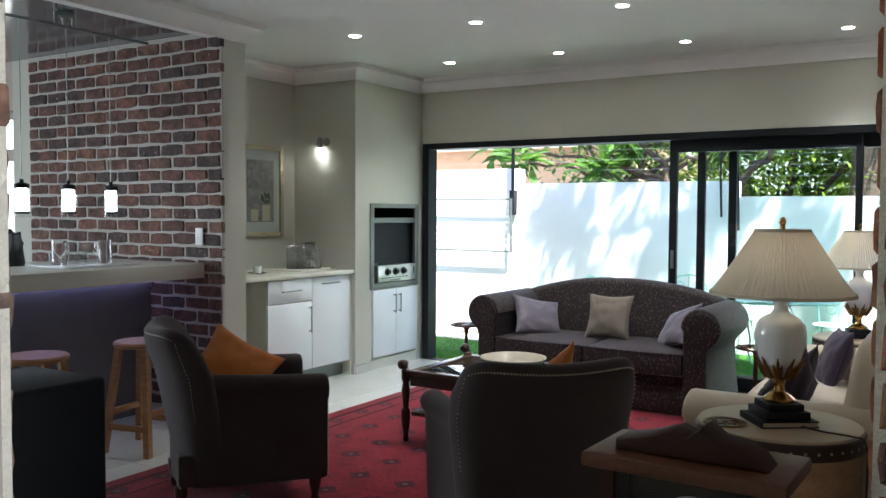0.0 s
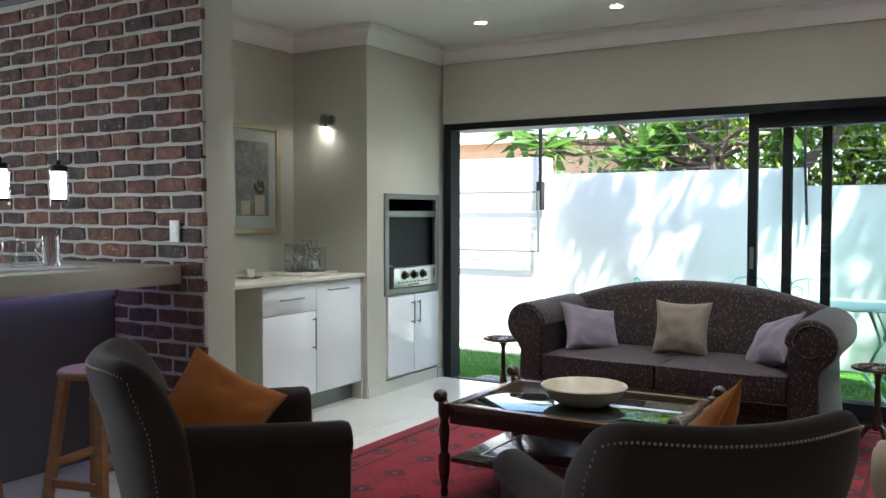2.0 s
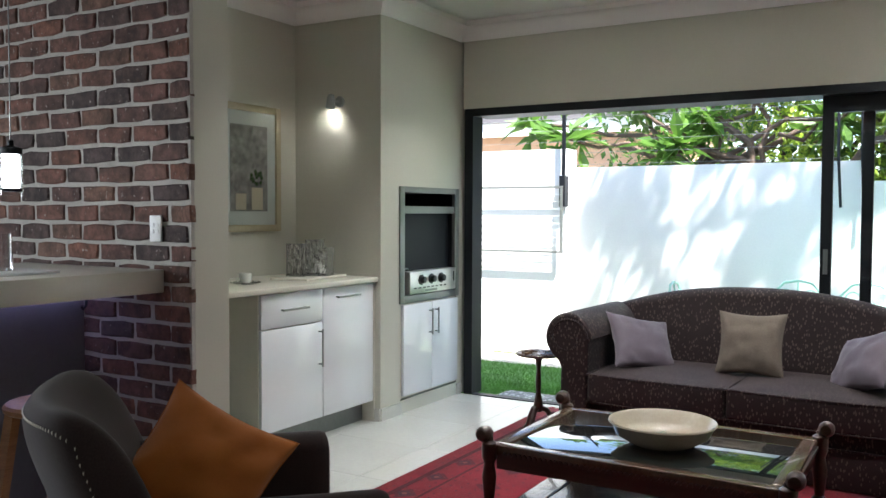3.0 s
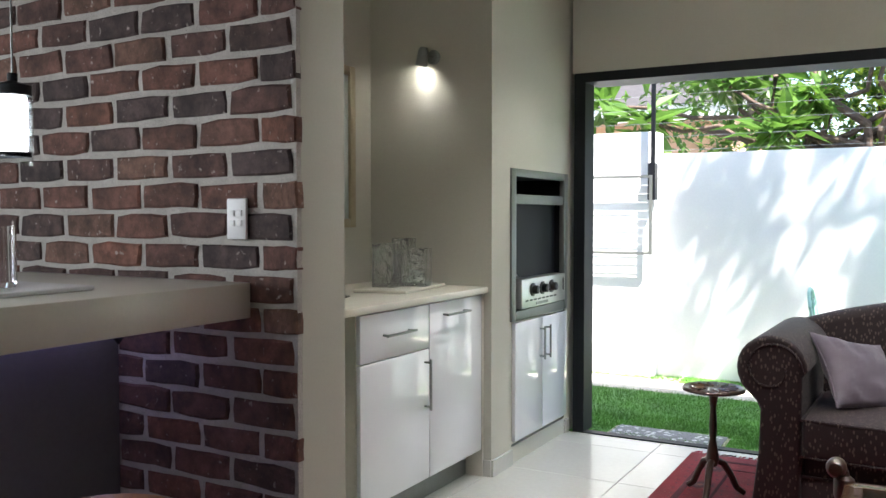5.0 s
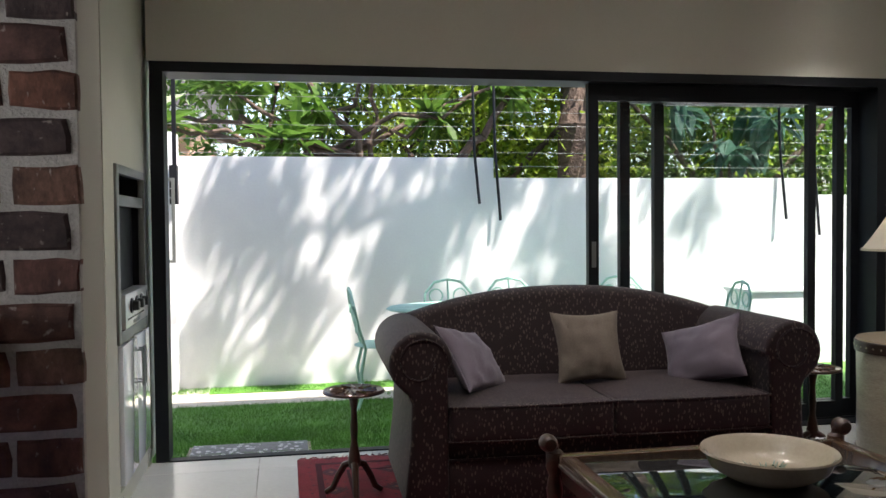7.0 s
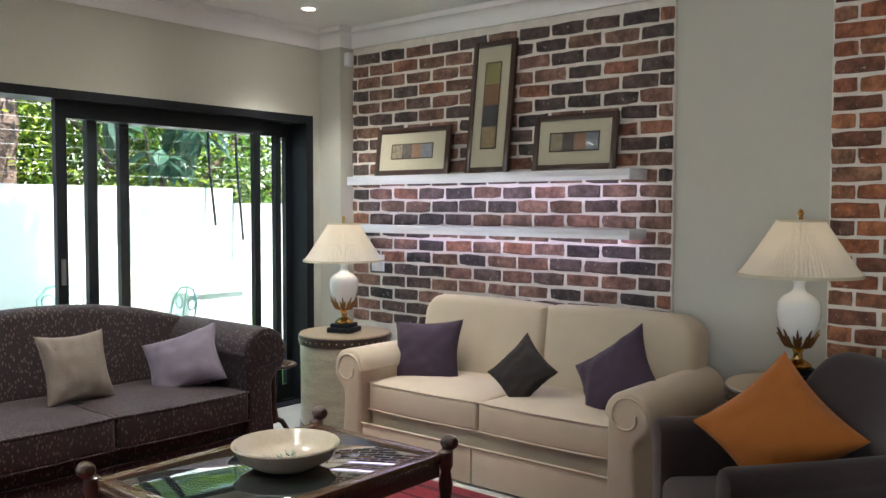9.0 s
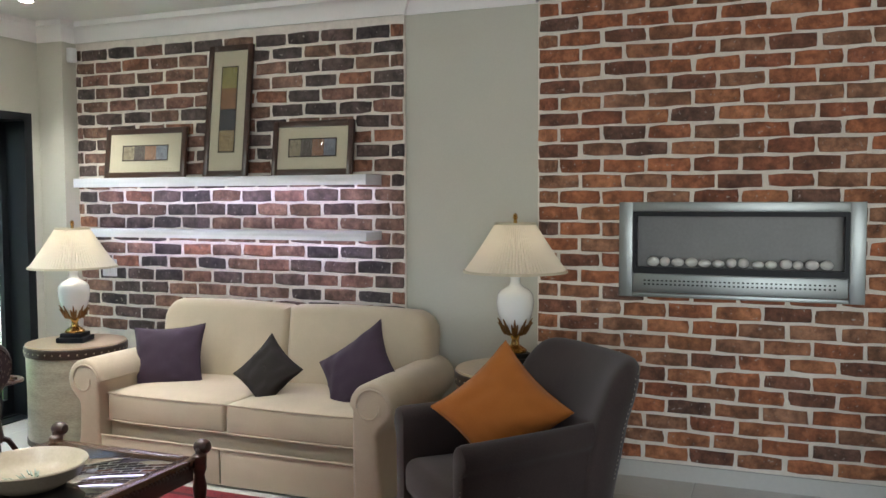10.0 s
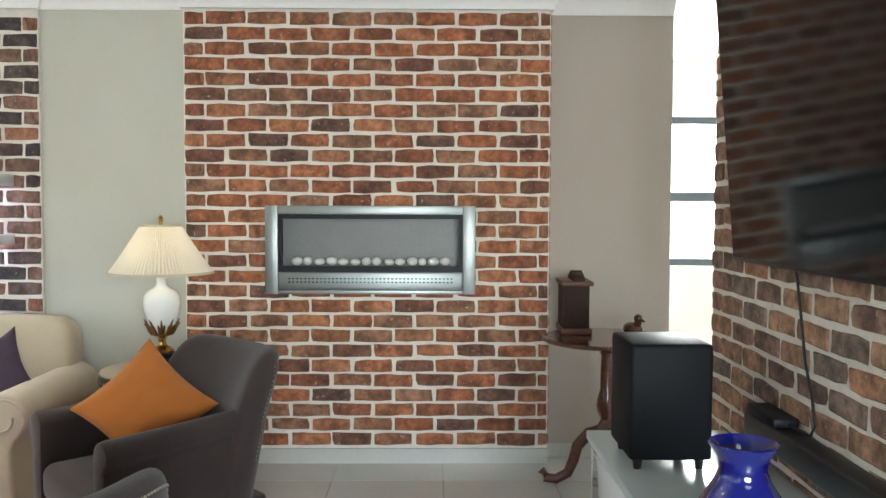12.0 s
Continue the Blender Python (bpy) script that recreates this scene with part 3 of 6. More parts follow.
# electric fence: posts and wires
fence = thing("electric_fence", pose(0, 0, 0), "thin wire electric fence on dark posts above the garden wall", "fence")
for x, zb in ((-2.2, 1.40), (-2.02, 1.26), (0.62, 1.25), (0.95, 1.1), (3.0, 1.1)):
    part("post", tube(bmesh.new(), [(x, 2.33, zb), (x - 0.03, 2.385, 1.85), (x - 0.04, 2.42, 2.9)], 0.013, 6), M_MATT_BLACK, fence)
for k in range(9):
    z = 1.72 + 0.115 * k
    part("wire", tube(bmesh.new(), [(-6, 2.43, z + 0.1), (-2.2, 2.43, z + 0.1)] if k < 8 else [(-6, 2.43, z), (4, 2.43, z)], 0.0016, 4), M_STEEL_DARK, fence)
    part("wire", tube(bmesh.new(), [(-2.05, 2.43, z), (4, 2.43, z - 0.02)], 0.0016, 4), M_STEEL_DARK, fence)


# trees
def leaves(n, place, size, seed, droop=0.35, wide=0.42):
    """Folded leaf blades: place(rng, n) gives their roots."""
    rng = np.random.default_rng(seed)
    c = place(rng, n)
    az, el = rng.uniform(0, 2 * np.pi, n), rng.normal(-droop, 0.55, n)
    d = np.stack([np.cos(az) * np.cos(el), np.sin(az) * np.cos(el), np.sin(el)], 1)
    u = np.stack([-np.sin(az), np.cos(az), rng.normal(0, 0.4, n)], 1)
    u /= np.linalg.norm(u, axis=1)[:, None]
    s = (size * rng.uniform(0.6, 1.3, n))[:, None]
    up = np.cross(d, u)
    v = np.stack([c, c + d * s * 0.5 + u * s * wide * 0.5 + up * s * 0.06, c + d * s, c + d * s * 0.5 - u * s * wide * 0.5 + up * s * 0.06], 1).reshape(-1, 3)
    i = np.arange(n)[:, None] * 4
    f = np.concatenate([i + [0, 1, 2], i + [0, 2, 3]], 1).reshape(-1, 3)
    me = bpy.data.meshes.new("crown")
    me.from_pydata(v.tolist(), [], f.tolist())
    return me


def clumps(lo, hi, count, spread):
    def place(rng, n):
        cs = rng.uniform(lo, hi, (count, 3))
        return cs[rng.integers(0, count, n)] + rng.normal(0, spread, (n, 3))
    return place


def tree(name, at, label, limbs, crowns, r0=0.1):
    """limbs: runs of points with their radii; crowns: (leaf count, placing, size, seed, material)."""
    t = thing(name, pose(*at), label, "tree")
    bm = bmesh.new()
    for pts, a, b in limbs:
        tube(bm, pts, a, 9, b)
    part("trunk", bm, M_BARK, t)
    for n, place, size, seed, material, *more in crowns:
        me = leaves(n, place, size, seed, *more)
        me.materials.append(material)
        ob = new("crown", me)
        ob.parent = t
    return t


def limb(p, q, wig, rng, n=6):
    p, q = Vector(p), Vector(q)
    return [p.lerp(q, i / n) + Vector((rng.uniform(-wig, wig), rng.uniform(-wig, wig), rng.uniform(-wig, wig))) * math.sin(math.pi * i / n) for i in range(n + 1)]


rt = random.Random(8)
# frangipani: rosettes of long leaves on bare branching limbs
tips = [(-1.0, -0.2, 2.2), (-0.4, 0.1, 2.55), (0.35, 0.0, 2.35), (-0.7, 0.5, 2.9), (0.9, -0.1, 2.75), (1.5, 0.2, 2.3), (2.1, 0.0, 2.6), (0.1, -0.3, 2.05), (-1.5, 0.1, 2.4), (2.6, 0.3, 2.95), (1.1, 0.4, 3.1), (-0.1, 0.3, 3.2)]


def rosettes(rng, n):
    t = np.array(tips)
    return t[rng.integers(0, len(t), n)] + rng.normal(0, (0.07, 0.07, 0.06), (n, 3))


lim = [(limb((1.7, 0.2, 0), (1.5, 0.2, 1.55), 0.08, rt), 0.09, 0.075), (limb((1.5, 0.2, 1.5), (-0.6, 0.2, 2.15), 0.12, rt, 8), 0.065, 0.03), (limb((1.5, 0.2, 1.5), (2.2, 0.1, 2.5), 0.1, rt), 0.06, 0.03),
       (limb((0.9, 0.2, 1.75), (0.3, 0.2, 2.7), 0.1, rt), 0.045, 0.025)] + [(limb((0.9 - 0.3 * (k % 4), 0.2, 1.9), tp, 0.1, rt), 0.03, 0.016) for k, tp in enumerate(tips)]
tree("frangipani_tree", (-3.9, 3.15, GZ), "frangipani tree with bare forking limbs and long green leaves", lim,
     [(620, rosettes, 0.34, 3, M_LEAF, 0.1, 0.3)])
lim = [(limb((0, 0, 0), (0.05, 0, 4.6), 0.04, rt), 0.21, 0.17), (limb((0, 0, 3.0), (1.2, 0.4, 4.2), 0.1, rt), 0.09, 0.04), (limb((0, 0, 3.2), (-1.1, 0.3, 4.4), 0.1, rt), 0.08, 0.04)]
tree("thick_trunked_tree", (-0.92, 3.6, GZ), "tall tree with a thick brown trunk behind the wall", lim, [(2600, clumps((-1.6, -0.6, 3.2), (1.8, 1.0, 5.2), 60, 0.22), 0.13, 5, M_LEAF)])
lim = [(limb((0, 0, 0), (0.1, 0, 2.6), 0.1, rt), 0.09, 0.05), (limb((0, 0, 1.4), (1.2, -0.1, 2.6), 0.1, rt), 0.05, 0.02), (limb((0, 0, 1.2), (-1.2, 0.1, 2.6), 0.1, rt), 0.05, 0.02)]
tree("yellow_green_shrub", (-1.9, 4.1, GZ), "bushy tree with bright yellow-green leaves", lim, [(12000, clumps((-1.2, -0.5, 0.8), (1.3, 0.6, 3.9), 130, 0.2), 0.1, 6, M_LEAF_LIGHT)])
tree("dense_shrub", (0.9, 3.7, GZ), "dense shrub with mid green leaves", lim, [(9000, clumps((-1.4, -0.4, 0.8), (2.0, 0.8, 3.9), 110, 0.2), 0.11, 7, M_LEAF), (2500, clumps((-1.4, -0.5, 0.8), (2.0, 0.8, 3.9), 40, 0.2), 0.1, 17, M_LEAF_LIGHT)])
lim2 = [(limb((0, 0, 0), (0.05, 0, 2.0), 0.05, rt), 0.05, 0.03)]
tree("umbrella_leaf_tree", (0.35, 2.95, GZ), "small tree with large drooping blue-green leaves", lim2 + [(limb((0, 0, 1.6), (-0.25, -0.2, 2.25), 0.03, rt), 0.02, 0.012), (limb((0, 0, 1.6), (0.35, 0.1, 2.1), 0.03, rt), 0.02, 0.012)],
     [(90, clumps((-0.45, -0.35, 2.0), (0.5, 0.1, 2.4), 5, 0.05), 0.36, 9, M_LEAF_BLUE, 0.8, 0.42)])
for k, (x, y) in enumerate(((-3.2, 5.1), (-2.2, 6.0), (0.2, 6.2), (3.6, 4.6), (1.6, 6.0), (6.2, 5.6))):
    tree("far_tree", (x, y, GZ), "leafy tree in the neighbouring garden", lim, [(13000, clumps((-1.9, -0.8, 0.6), (1.9, 0.8, 5.2), 150, 0.3), 0.15, 30 + k, (M_LEAF, M_LEAF_LIGHT, M_LEAF_LIGHT, M_LEAF)[k % 4])])
# unseen tree added far above the roof line to throw leaf shade on the wall
def high_crown(rng, n):
    """Clumps in a slab across the sunbeams, thinning out to the east."""
    k = 84
    u, w = rng.uniform(-4.7, 1.2, k), rng.uniform(-0.3, 1.9, k)
    keep = (u < -1.15) | ((u > -0.6) & (u < -0.1) & (w > 1.1))
    u, w = u[keep], w[keep]
    h = rng.uniform(5.0, 6.6, len(u))
    cs = np.stack([u + 0.45 * h - 0.4, 0.5 - 0.36 * h, w + h - GZ], 1)
    return cs[rng.integers(0, len(u), n)] + rng.normal(0, (0.075, 0.05, 0.08), (n, 3))


lim = [(limb((4.6, 0.2, 0), (3.2, 0.0, 4.6), 0.15, rt), 0.2, 0.13), (limb((3.2, 0, 4.6), (-2.0, -1.6, 7.0), 0.2, rt, 12), 0.1, 0.015), (limb((3.2, 0, 4.6), (1.6, -1.4, 8.0), 0.2, rt, 9), 0.08, 0.02)]
tree("unseen_shade_tree", (0.4, 1.9, GZ), "unseen tall tree added to cast leafy shade on the garden wall", lim, [(3000, high_crown, 0.15, 41, M_LEAF, 0.5, 0.3)])

# neighbouring house behind the wall
house = thing("neighbour_house", pose(-9.4, 8.0, GZ), "peach walled house with a dark roof beyond the garden wall", "house")
part("wall", boxes((-4, 4.3, 0, 5, 0, 2.75)), M_PEACH, house, smooth=False)
part("fascia", boxes((-4.2, 4.55, -0.35, -0.3, 2.72, 2.95)), M_CORNICE, house, smooth=False)
part("roof", prism(bmesh.new(), [(-0.4, 2.95), (5.4, 2.95), (2.5, 4.6)], "x", -4.2, 4.55), M_ROOF, house, smooth=False)


# garden furniture
def garden_chair(at):
    c = thing("garden_chair", at, "mint green cast iron garden chair with scrolled back", "garden chair", "garden dining set")
    part("seat", lathe(bmesh.new(), [(0, 0.43), (0.19, 0.43), (0.205, 0.437), (0.19, 0.447), (0, 0.445)], 24), M_IRON, c)
    for sx, sy in ((-1, -1), (1, -1), (-1, 1), (1, 1)):
        part("leg", tube(bmesh.new(), [(sx * 0.13, sy * 0.13, 0.435), (sx * 0.17, sy * 0.17, 0.25), (sx * 0.15, sy * 0.15, 0.12), (sx * 0.2, sy * 0.2, 0)], 0.012, 7), M_IRON, c)
    bm = bmesh.new()
    for s in (-1, 1):
        tube(bm, [(s * 0.17, 0.14, 0.44), (s * 0.2, 0.19, 0.6), (s * 0.19, 0.22, 0.74), (s * 0.11, 0.235, 0.83), (0, 0.24, 0.85)], 0.011, 7)
        tube(bm, [(s * 0.10 + 0.055 * math.cos(a / 3), 0.22, 0.72 + 0.055 * math.sin(a / 3)) for a in range(0, 20)], 0.007, 6)
        tube(bm, [(s * 0.07 + 0.05 * math.cos(a / 3), 0.18, 0.57 + 0.05 * math.sin(a / 3)) for a in range(0, 20)], 0.007, 6)
    tube(bm, [(0, 0.15, 0.44), (0, 0.2, 0.62), (0, 0.24, 0.85)], 0.008, 6)
    part("back", bm, M_IRON, c)
    return c


g0 = garden_chair(pose(-3.12, 1.52, GZ, 0, 0, 90))
for x, y, r in ((-2.5, 1.98, 0), (-1.96, 2.0, 5), (-1.02, 1.99, -3), (-0.62, 1.35, -95), (-2.2, 0.78, 178)):
    copy_thing(g0, pose(x, y, GZ, 0, 0, r))
gt = thing("garden_table", pose(-2.0, 1.42, GZ), "oval mint green cast iron garden table", "garden table", "garden dining set")
part("tabletop", lathe(bmesh.new(), [(0, 0.69), (1.08, 0.69), (1.1, 0.70), (1.08, 0.715), (0, 0.715)], 48, squash=0.42), M_IRON, gt)
for sx, sy in ((-0.6, -0.2), (0.6, -0.2), (-0.6, 0.2), (0.6, 0.2)):
    part("leg", tube(bmesh.new(), [(sx, sy, 0.69), (sx * 1.15, sy * 1.3, 0.45), (sx * 0.95, sy, 0.2), (sx * 1.2, sy * 1.4, 0)], 0.018, 8), M_IRON, gt)
pl = thing("planter_box", pose(0.32, 2.1, GZ), "pale rendered planter box against the garden wall", "planter")
part("planter_body", boxes((-0.3, 0.3, -0.2, 0.2, 0, 0.70, 0.01)), M_OUTWALL, pl)
part("rim", boxes((-0.32, 0.32, -0.22, 0.22, 0.70, 0.735, 0.008)), M_OUTWALL, pl)


# ---- upholstered furniture ----
def scroll_outline(r, cz, side, inner, foot):
    """Front outline (x, z) of a rolled arm whose scroll is centred on x = 0."""
    pts = [(-side * inner, 0.03), (-side * inner, cz - 0.2 * r)]
    pts += [(-side * r * math.cos(a), cz + r * math.sin(a)) for a in [math.pi * k / 12 for k in range(0, 16)]]
    pts += [(side * r * 0.42, cz - 0.98 * r), (side * foot * 0.30, cz - 1.25 * r), (side * foot * 0.34, cz * 0.45), (side * foot * 0.55, 0.03)]
    return pts


def rolled_sofa(name, at, label, half, depth, cz, r, material, camel=None, back_h=0.88, seat_z=0.46, skirt=True, set_back=0.0):
    """Two-seater: local front is -y, the back stands at y = 0."""
    s = thing(name, at, label, "sofa")
    inner = r * 0.85
    part("base", boxes((-half + inner, half - inner, -depth + 0.04 + set_back * 0.6, -0.04, 0.05, seat_z - 0.15, 0.02)), material, s)
    if skirt:
        part("base_piping", tube(bmesh.new(), [(-half + inner, -depth + 0.016, 0.205), (half - inner, -depth + 0.016, 0.205)], 0.006, 6), material, s)
        part("skirt", boxes(*[(x0, x1, -depth + 0.018, -depth + 0.042, 0.012, 0.2, 0.005) for x0, x1 in ((-half + inner, -0.004), (0.004, half - inner))]), material, s)
    for sx in (-1, 1):
        bm = prism(bmesh.new(), [(x + sx * half, z) for x, z in scroll_outline(r, cz, sx, inner, r * 1.0)], "y", -depth, -0.10, 0.02, 3)
        arm = part("arm", bm, material, s)
        bm = bmesh.new()
        spiral = [(sx * half + 0.86 * r * (1 - 0.55 * k / 26) * math.cos(k / 4), -depth - 0.001, cz + 0.86 * r * (1 - 0.55 * k / 26) * math.sin(k / 4)) for k in range(27)]
        tube(bm, spiral, 0.006, 6)
        part("piping", bm, material, arm)
        x0, x1 = (0.004, half - inner - 0.004) if sx > 0 else (-half + inner + 0.004, -0.004)
        bm = box(bmesh.new(), x0, x1, -depth - 0.015 + set_back, -0.2, seat_z - 0.16, seat_z, 0.022, 3)
        bmesh.ops.subdivide_edges(bm, edges=[e for e in bm.edges if e.calc_length() > 0.3], cuts=7, use_grid_fill=True)
        for v in bm.verts:
            u, w = 2 * (v.co.x - x0) / (x1 - x0) - 1, 2 * (v.co.y + depth + 0.015 - set_back) / (depth - 0.185 - set_back) - 1
            if v.co.z > seat_z - 0.08:
                v.co.z += 0.022 * max(1 - u * u, 0) * max(1 - w * w, 0) + 0.006 * noise.noise(v.co * 5)
            v.co.y -= 0.012 * max(1 - u * u, 0) * (1 if w < -0.9 else 0)
        pad = part("seat_cushion", bm, material, s)
        for z in (seat_z - 0.004, seat_z - 0.154):
            front = [(x0 + (x1 - x0) * k / 8, -depth - 0.012 + set_back - 0.012 * (1 - (k / 4 - 1) ** 2), z) for k in range(9)]
            part("piping", tube(bmesh.new(), [(x0 + 0.004, -0.25, z)] + front + [(x1 - 0.004, -0.25, z)], 0.0055, 6), material, pad)
    n = 24
    if camel:
        top = [(x, back_h - camel * abs(x / half) ** 2.2) for x in [half * (2 * i / n - 1) for i in range(n + 1)]]
        pts = [(-half, 0.15)] + top + [(half, 0.15)]
        bm = prism(bmesh.new(), pts, "y", -0.24, 0.0, 0.06, 4)
        bmesh.ops.rotate(bm, verts=bm.verts[:], cent=(0, -0.12, 0.15), matrix=Matrix.Rotation(radians(-8), 3, "X"))
        part("backrest", bm, material, s)
    else:
        part("back_frame", boxes((-half + 0.06, half - 0.06, -0.14, 0.0, 0.1, back_h - 0.10, 0.04, 3)), material, s)
        for sx in (-1, 1):
            pts = []
            w, rc = half + 0.02, 0.13
            for i in range(n + 1):
                x = w * math.sin(math.pi / 2 * i / n)
                drop = rc - math.sqrt(max(rc * rc - max(x - w + rc, 0) ** 2, 0))
                pts.append((sx * x, back_h + 0.012 * math.sin(math.pi * x / w) - 0.018 * math.exp(-(x / 0.035) ** 2) - drop))
            pts = [(0.0, seat_z - 0.05)] + pts + [(sx * w, seat_z - 0.05)]
            bm = prism(bmesh.new(), pts, "y", -0.33, -0.10, 0.055, 4)
            bmesh.ops.rotate(bm, verts=bm.verts[:], cent=(0, -0.2, seat_z), matrix=Matrix.Rotation(radians(-9), 3, "X"))
            part("back_cushion", bm, material, s)
    for x in (-half + 0.05, half - 0.05):
        for y in (-depth + 0.08, -0.1):
            part("foot", lathe(bmesh.new(), [(0, 0), (0.022, 0), (0.03, 0.035), (0.03, 0.05), (0, 0.05)], 12, Matrix.Translation((x, y, 0))), M_DARKWOOD, s)
    return s


rolled_sofa("dark_sofa", pose(-2.345, -0.16, 0.006, 0, 0, -1.5), "plum brown figured two-seat sofa with arched back and rolled arms", 0.87, 0.90, 0.635, 0.14, M_DAMASK, camel=0.14, back_h=0.90, seat_z=0.445)
rolled_sofa("cream_sofa", pose(-0.07, -2.115, 0, 0, 0, -90), "cream two-seat sofa with rolled arms and loose cushions", 0.885, 0.96, 0.505, 0.115, M_LINEN, back_h=0.875, seat_z=0.43, set_back=0.08)


def cushion(at, w, h, d, material, label, group="", button=False, spin=0, lean=-24):
    c = thing("cushion", at @ pose(0, 0, 0, lean) @ pose(0, 0, 0, 0, spin), label, "cushion", group)
    body = part("cushion_cover", pillow(bmesh.new(), w, h, d), material, c)
    bm = bmesh.new()
    run = [k / 8 - 1 for k in range(16)]
    ring = [pillow_edge(p, -1, w, h) for p in run] + [pillow_edge(1, p, w, h) for p in run] + [pillow_edge(-p, 1, w, h) for p in run] + [pillow_edge(-1, -p, w, h) for p in run] + [pillow_edge(-1, -1, w, h)]
    tube(bm, [(x, 0, z) for x, z in ring], 0.004, 6)
    part("piping", bm, material, body)
    if button:
        part("button", lathe(bmesh.new(), [(0, 0.012), (0.02, 0.008), (0.024, 0), (0, 0)], 14, Matrix.Translation((0, -d / 2 + 0.01, 0)) @ Matrix.Rotation(radians(90), 4, "X")), material, body)
    return c


# cushions of the dark sofa
cushion(pose(-2.93, -0.66, 0.585, 0, 0, 58), 0.42, 0.36, 0.15, M_LILAC, "mauve grey cushion leaning on the dark sofa arm", "sofa cushions", spin=14, lean=-36)
cushion(pose(-2.33, -0.62, 0.625, 0, 0, 2), 0.36, 0.36, 0.13, M_TAUPE, "taupe textured cushion in the middle of the dark sofa", "sofa cushions", lean=-20)
cushion(pose(-1.76, -0.70, 0.585, 0, 0, -56), 0.42, 0.36, 0.15, M_LILAC, "mauve grey cushion against the dark sofa arm", "sofa cushions", spin=-22, lean=-34)
# cushions of the cream sofa
cushion(pose(-0.60, -1.46, 0.575, 0, 0, -74), 0.44, 0.38, 0.14, M_PLUM, "dark plum cushion on the cream sofa", "cream sofa cushions", spin=-4, lean=-20)
cushion(pose(-0.68, -2.20, 0.555, 0, 0, -90), 0.31, 0.31, 0.12, M_CHOC, "small dark brown buttoned cushion standing on one corner", "cream sofa cushions", True, spin=38)
cushion(pose(-0.64, -2.73, 0.60, 0, 0, -108), 0.46, 0.36, 0.14, M_PLUM, "dark plum cushion tilted against the cream sofa arm", "cream sofa cushions", spin=-38)


def armchair(at, label):
    """Local front is +x."""
    c = thing("armchair", at, label, "armchair", "lounge armchairs")
    part("seat_base", boxes((-0.32, 0.35, -0.29, 0.29, 0.14, 0.30, 0.02)), M_VELVET, c)
    part("seat_cushion", boxes((-0.24, 0.385, -0.255, 0.255, 0.30, 0.455, 0.05, 4)), M_VELVET, c)
    for s in (-1, 1):
        bm = bmesh.new()
        rings = []
        for x, inset in [(-0.17, 0.0), (-0.11, 0.0), (-0.03, 0.0), (0.1, 0.0), (0.22, 0.0), (0.31, 0.0), (0.36, 0.0), (0.378, 0.006), (0.385, 0.02)]:
            u = (0.385 - x) / 0.725
            yi, yo, zt = 0.25 + inset, 0.345 - 0.045 * u - inset, 0.648 + 0.035 * u ** 1.4 - inset
            cy, ry = (yi + yo + 0.026) / 2, (yo + 0.026 - yi) / 2
            prof = [(yi, 0.14 + inset), (yi, zt - 0.055)] + [(cy - ry * math.cos(a), zt - 0.055 + 0.055 * math.sin(a)) for a in [math.pi * k / 10 for k in range(1, 11)]]
            prof += [(yo + 0.016, zt - 0.083), (yo + 0.002, zt - 0.098), (yo, zt - 0.12), (yo - 0.004, 0.40), (yo - 0.012, 0.14 + inset)]
            rings.append([bm.verts.new((x, s * y, z)) for y, z in prof])
        k = len(rings[0])
        for a, b in zip(rings, rings[1:]):
            for q in range(k):
                bm.faces.new((a[q], a[(q + 1) % k], b[(q + 1) % k], b[q]))
        bm.faces.new(rings[0]), bm.faces.new(rings[-1])
        arm = part("arm", bm, M_VELVET, c)
        bm = bmesh.new()
        for k in range(24):
            lathe(bm, [(0.0055, 0), (0.004, 0.003), (0, 0.004)], 6, Matrix.Translation((0.38, s * 0.325, 0.16 + 0.0165 * k)) @ Matrix.Rotation(radians(90), 4, "Y"))
        tagged(part("nailhead_trim", bm, M_NAIL, arm, "row of small metal nailheads"), kind="stuff")
    # raked, hollowed back with rounded shoulders
    def back_point(u, v, face):
        z = 0.14 + (0.885 + 0.02 * u * u - 0.06 * abs(u) ** 9 - 0.14) * v
        y = u * (0.30 + 0.065 * min((z - 0.14) / 0.5, 1) - 0.03 * max(v - 0.85, 0) / 0.15 * abs(u) ** 6)
        x = -0.245 - 0.20 * max(z - 0.3, 0) - 0.20 * max(z - 0.66, 0) + 0.85 * y * y
        d = 0.085 * max(1 - abs(u) ** 10, 0) ** 0.5 * max(1 - v ** 12, 0) ** 0.5
        return Vector((x + face * d, y, z))

    us = [math.sin(math.pi / 2 * (2 * i / 28 - 1)) for i in range(29)]
    vs = [math.sin(math.pi / 2 * i / 20) for i in range(21)]
    bm = bmesh.new()
    for face in (-1, 1):
        rows = [[bm.verts.new(back_point(u, v, face)) for u in us] for v in vs]
        for r0, r1 in zip(rows, rows[1:]):
            for i in range(28):
                quad = (r0[i], r0[i + 1], r1[i + 1], r1[i])
                bm.faces.new(quad if face > 0 else quad[::-1])
    bmesh.ops.remove_doubles(bm, verts=bm.verts[:], dist=0.0005)
    for f in bm.faces:
        f.smooth = True
    back = part("backrest", bm, M_VELVET, c)
    bm = bmesh.new()
    arc = [(2 * (i + 0.5) / 60 - 1) * 0.93 for i in range(60)]
    for u, v in [(u, 0.955) for u in arc] + [(s * 0.95, 0.945 - 0.024 * k) for s in (-1, 1) for k in range(22)]:
        lathe(bm, [(0.0045, 0), (0.003, 0.002), (0, 0.003)], 6, Matrix.Translation(back_point(u, v, -1)) @ Matrix.Rotation(radians(-90), 4, "Y"))
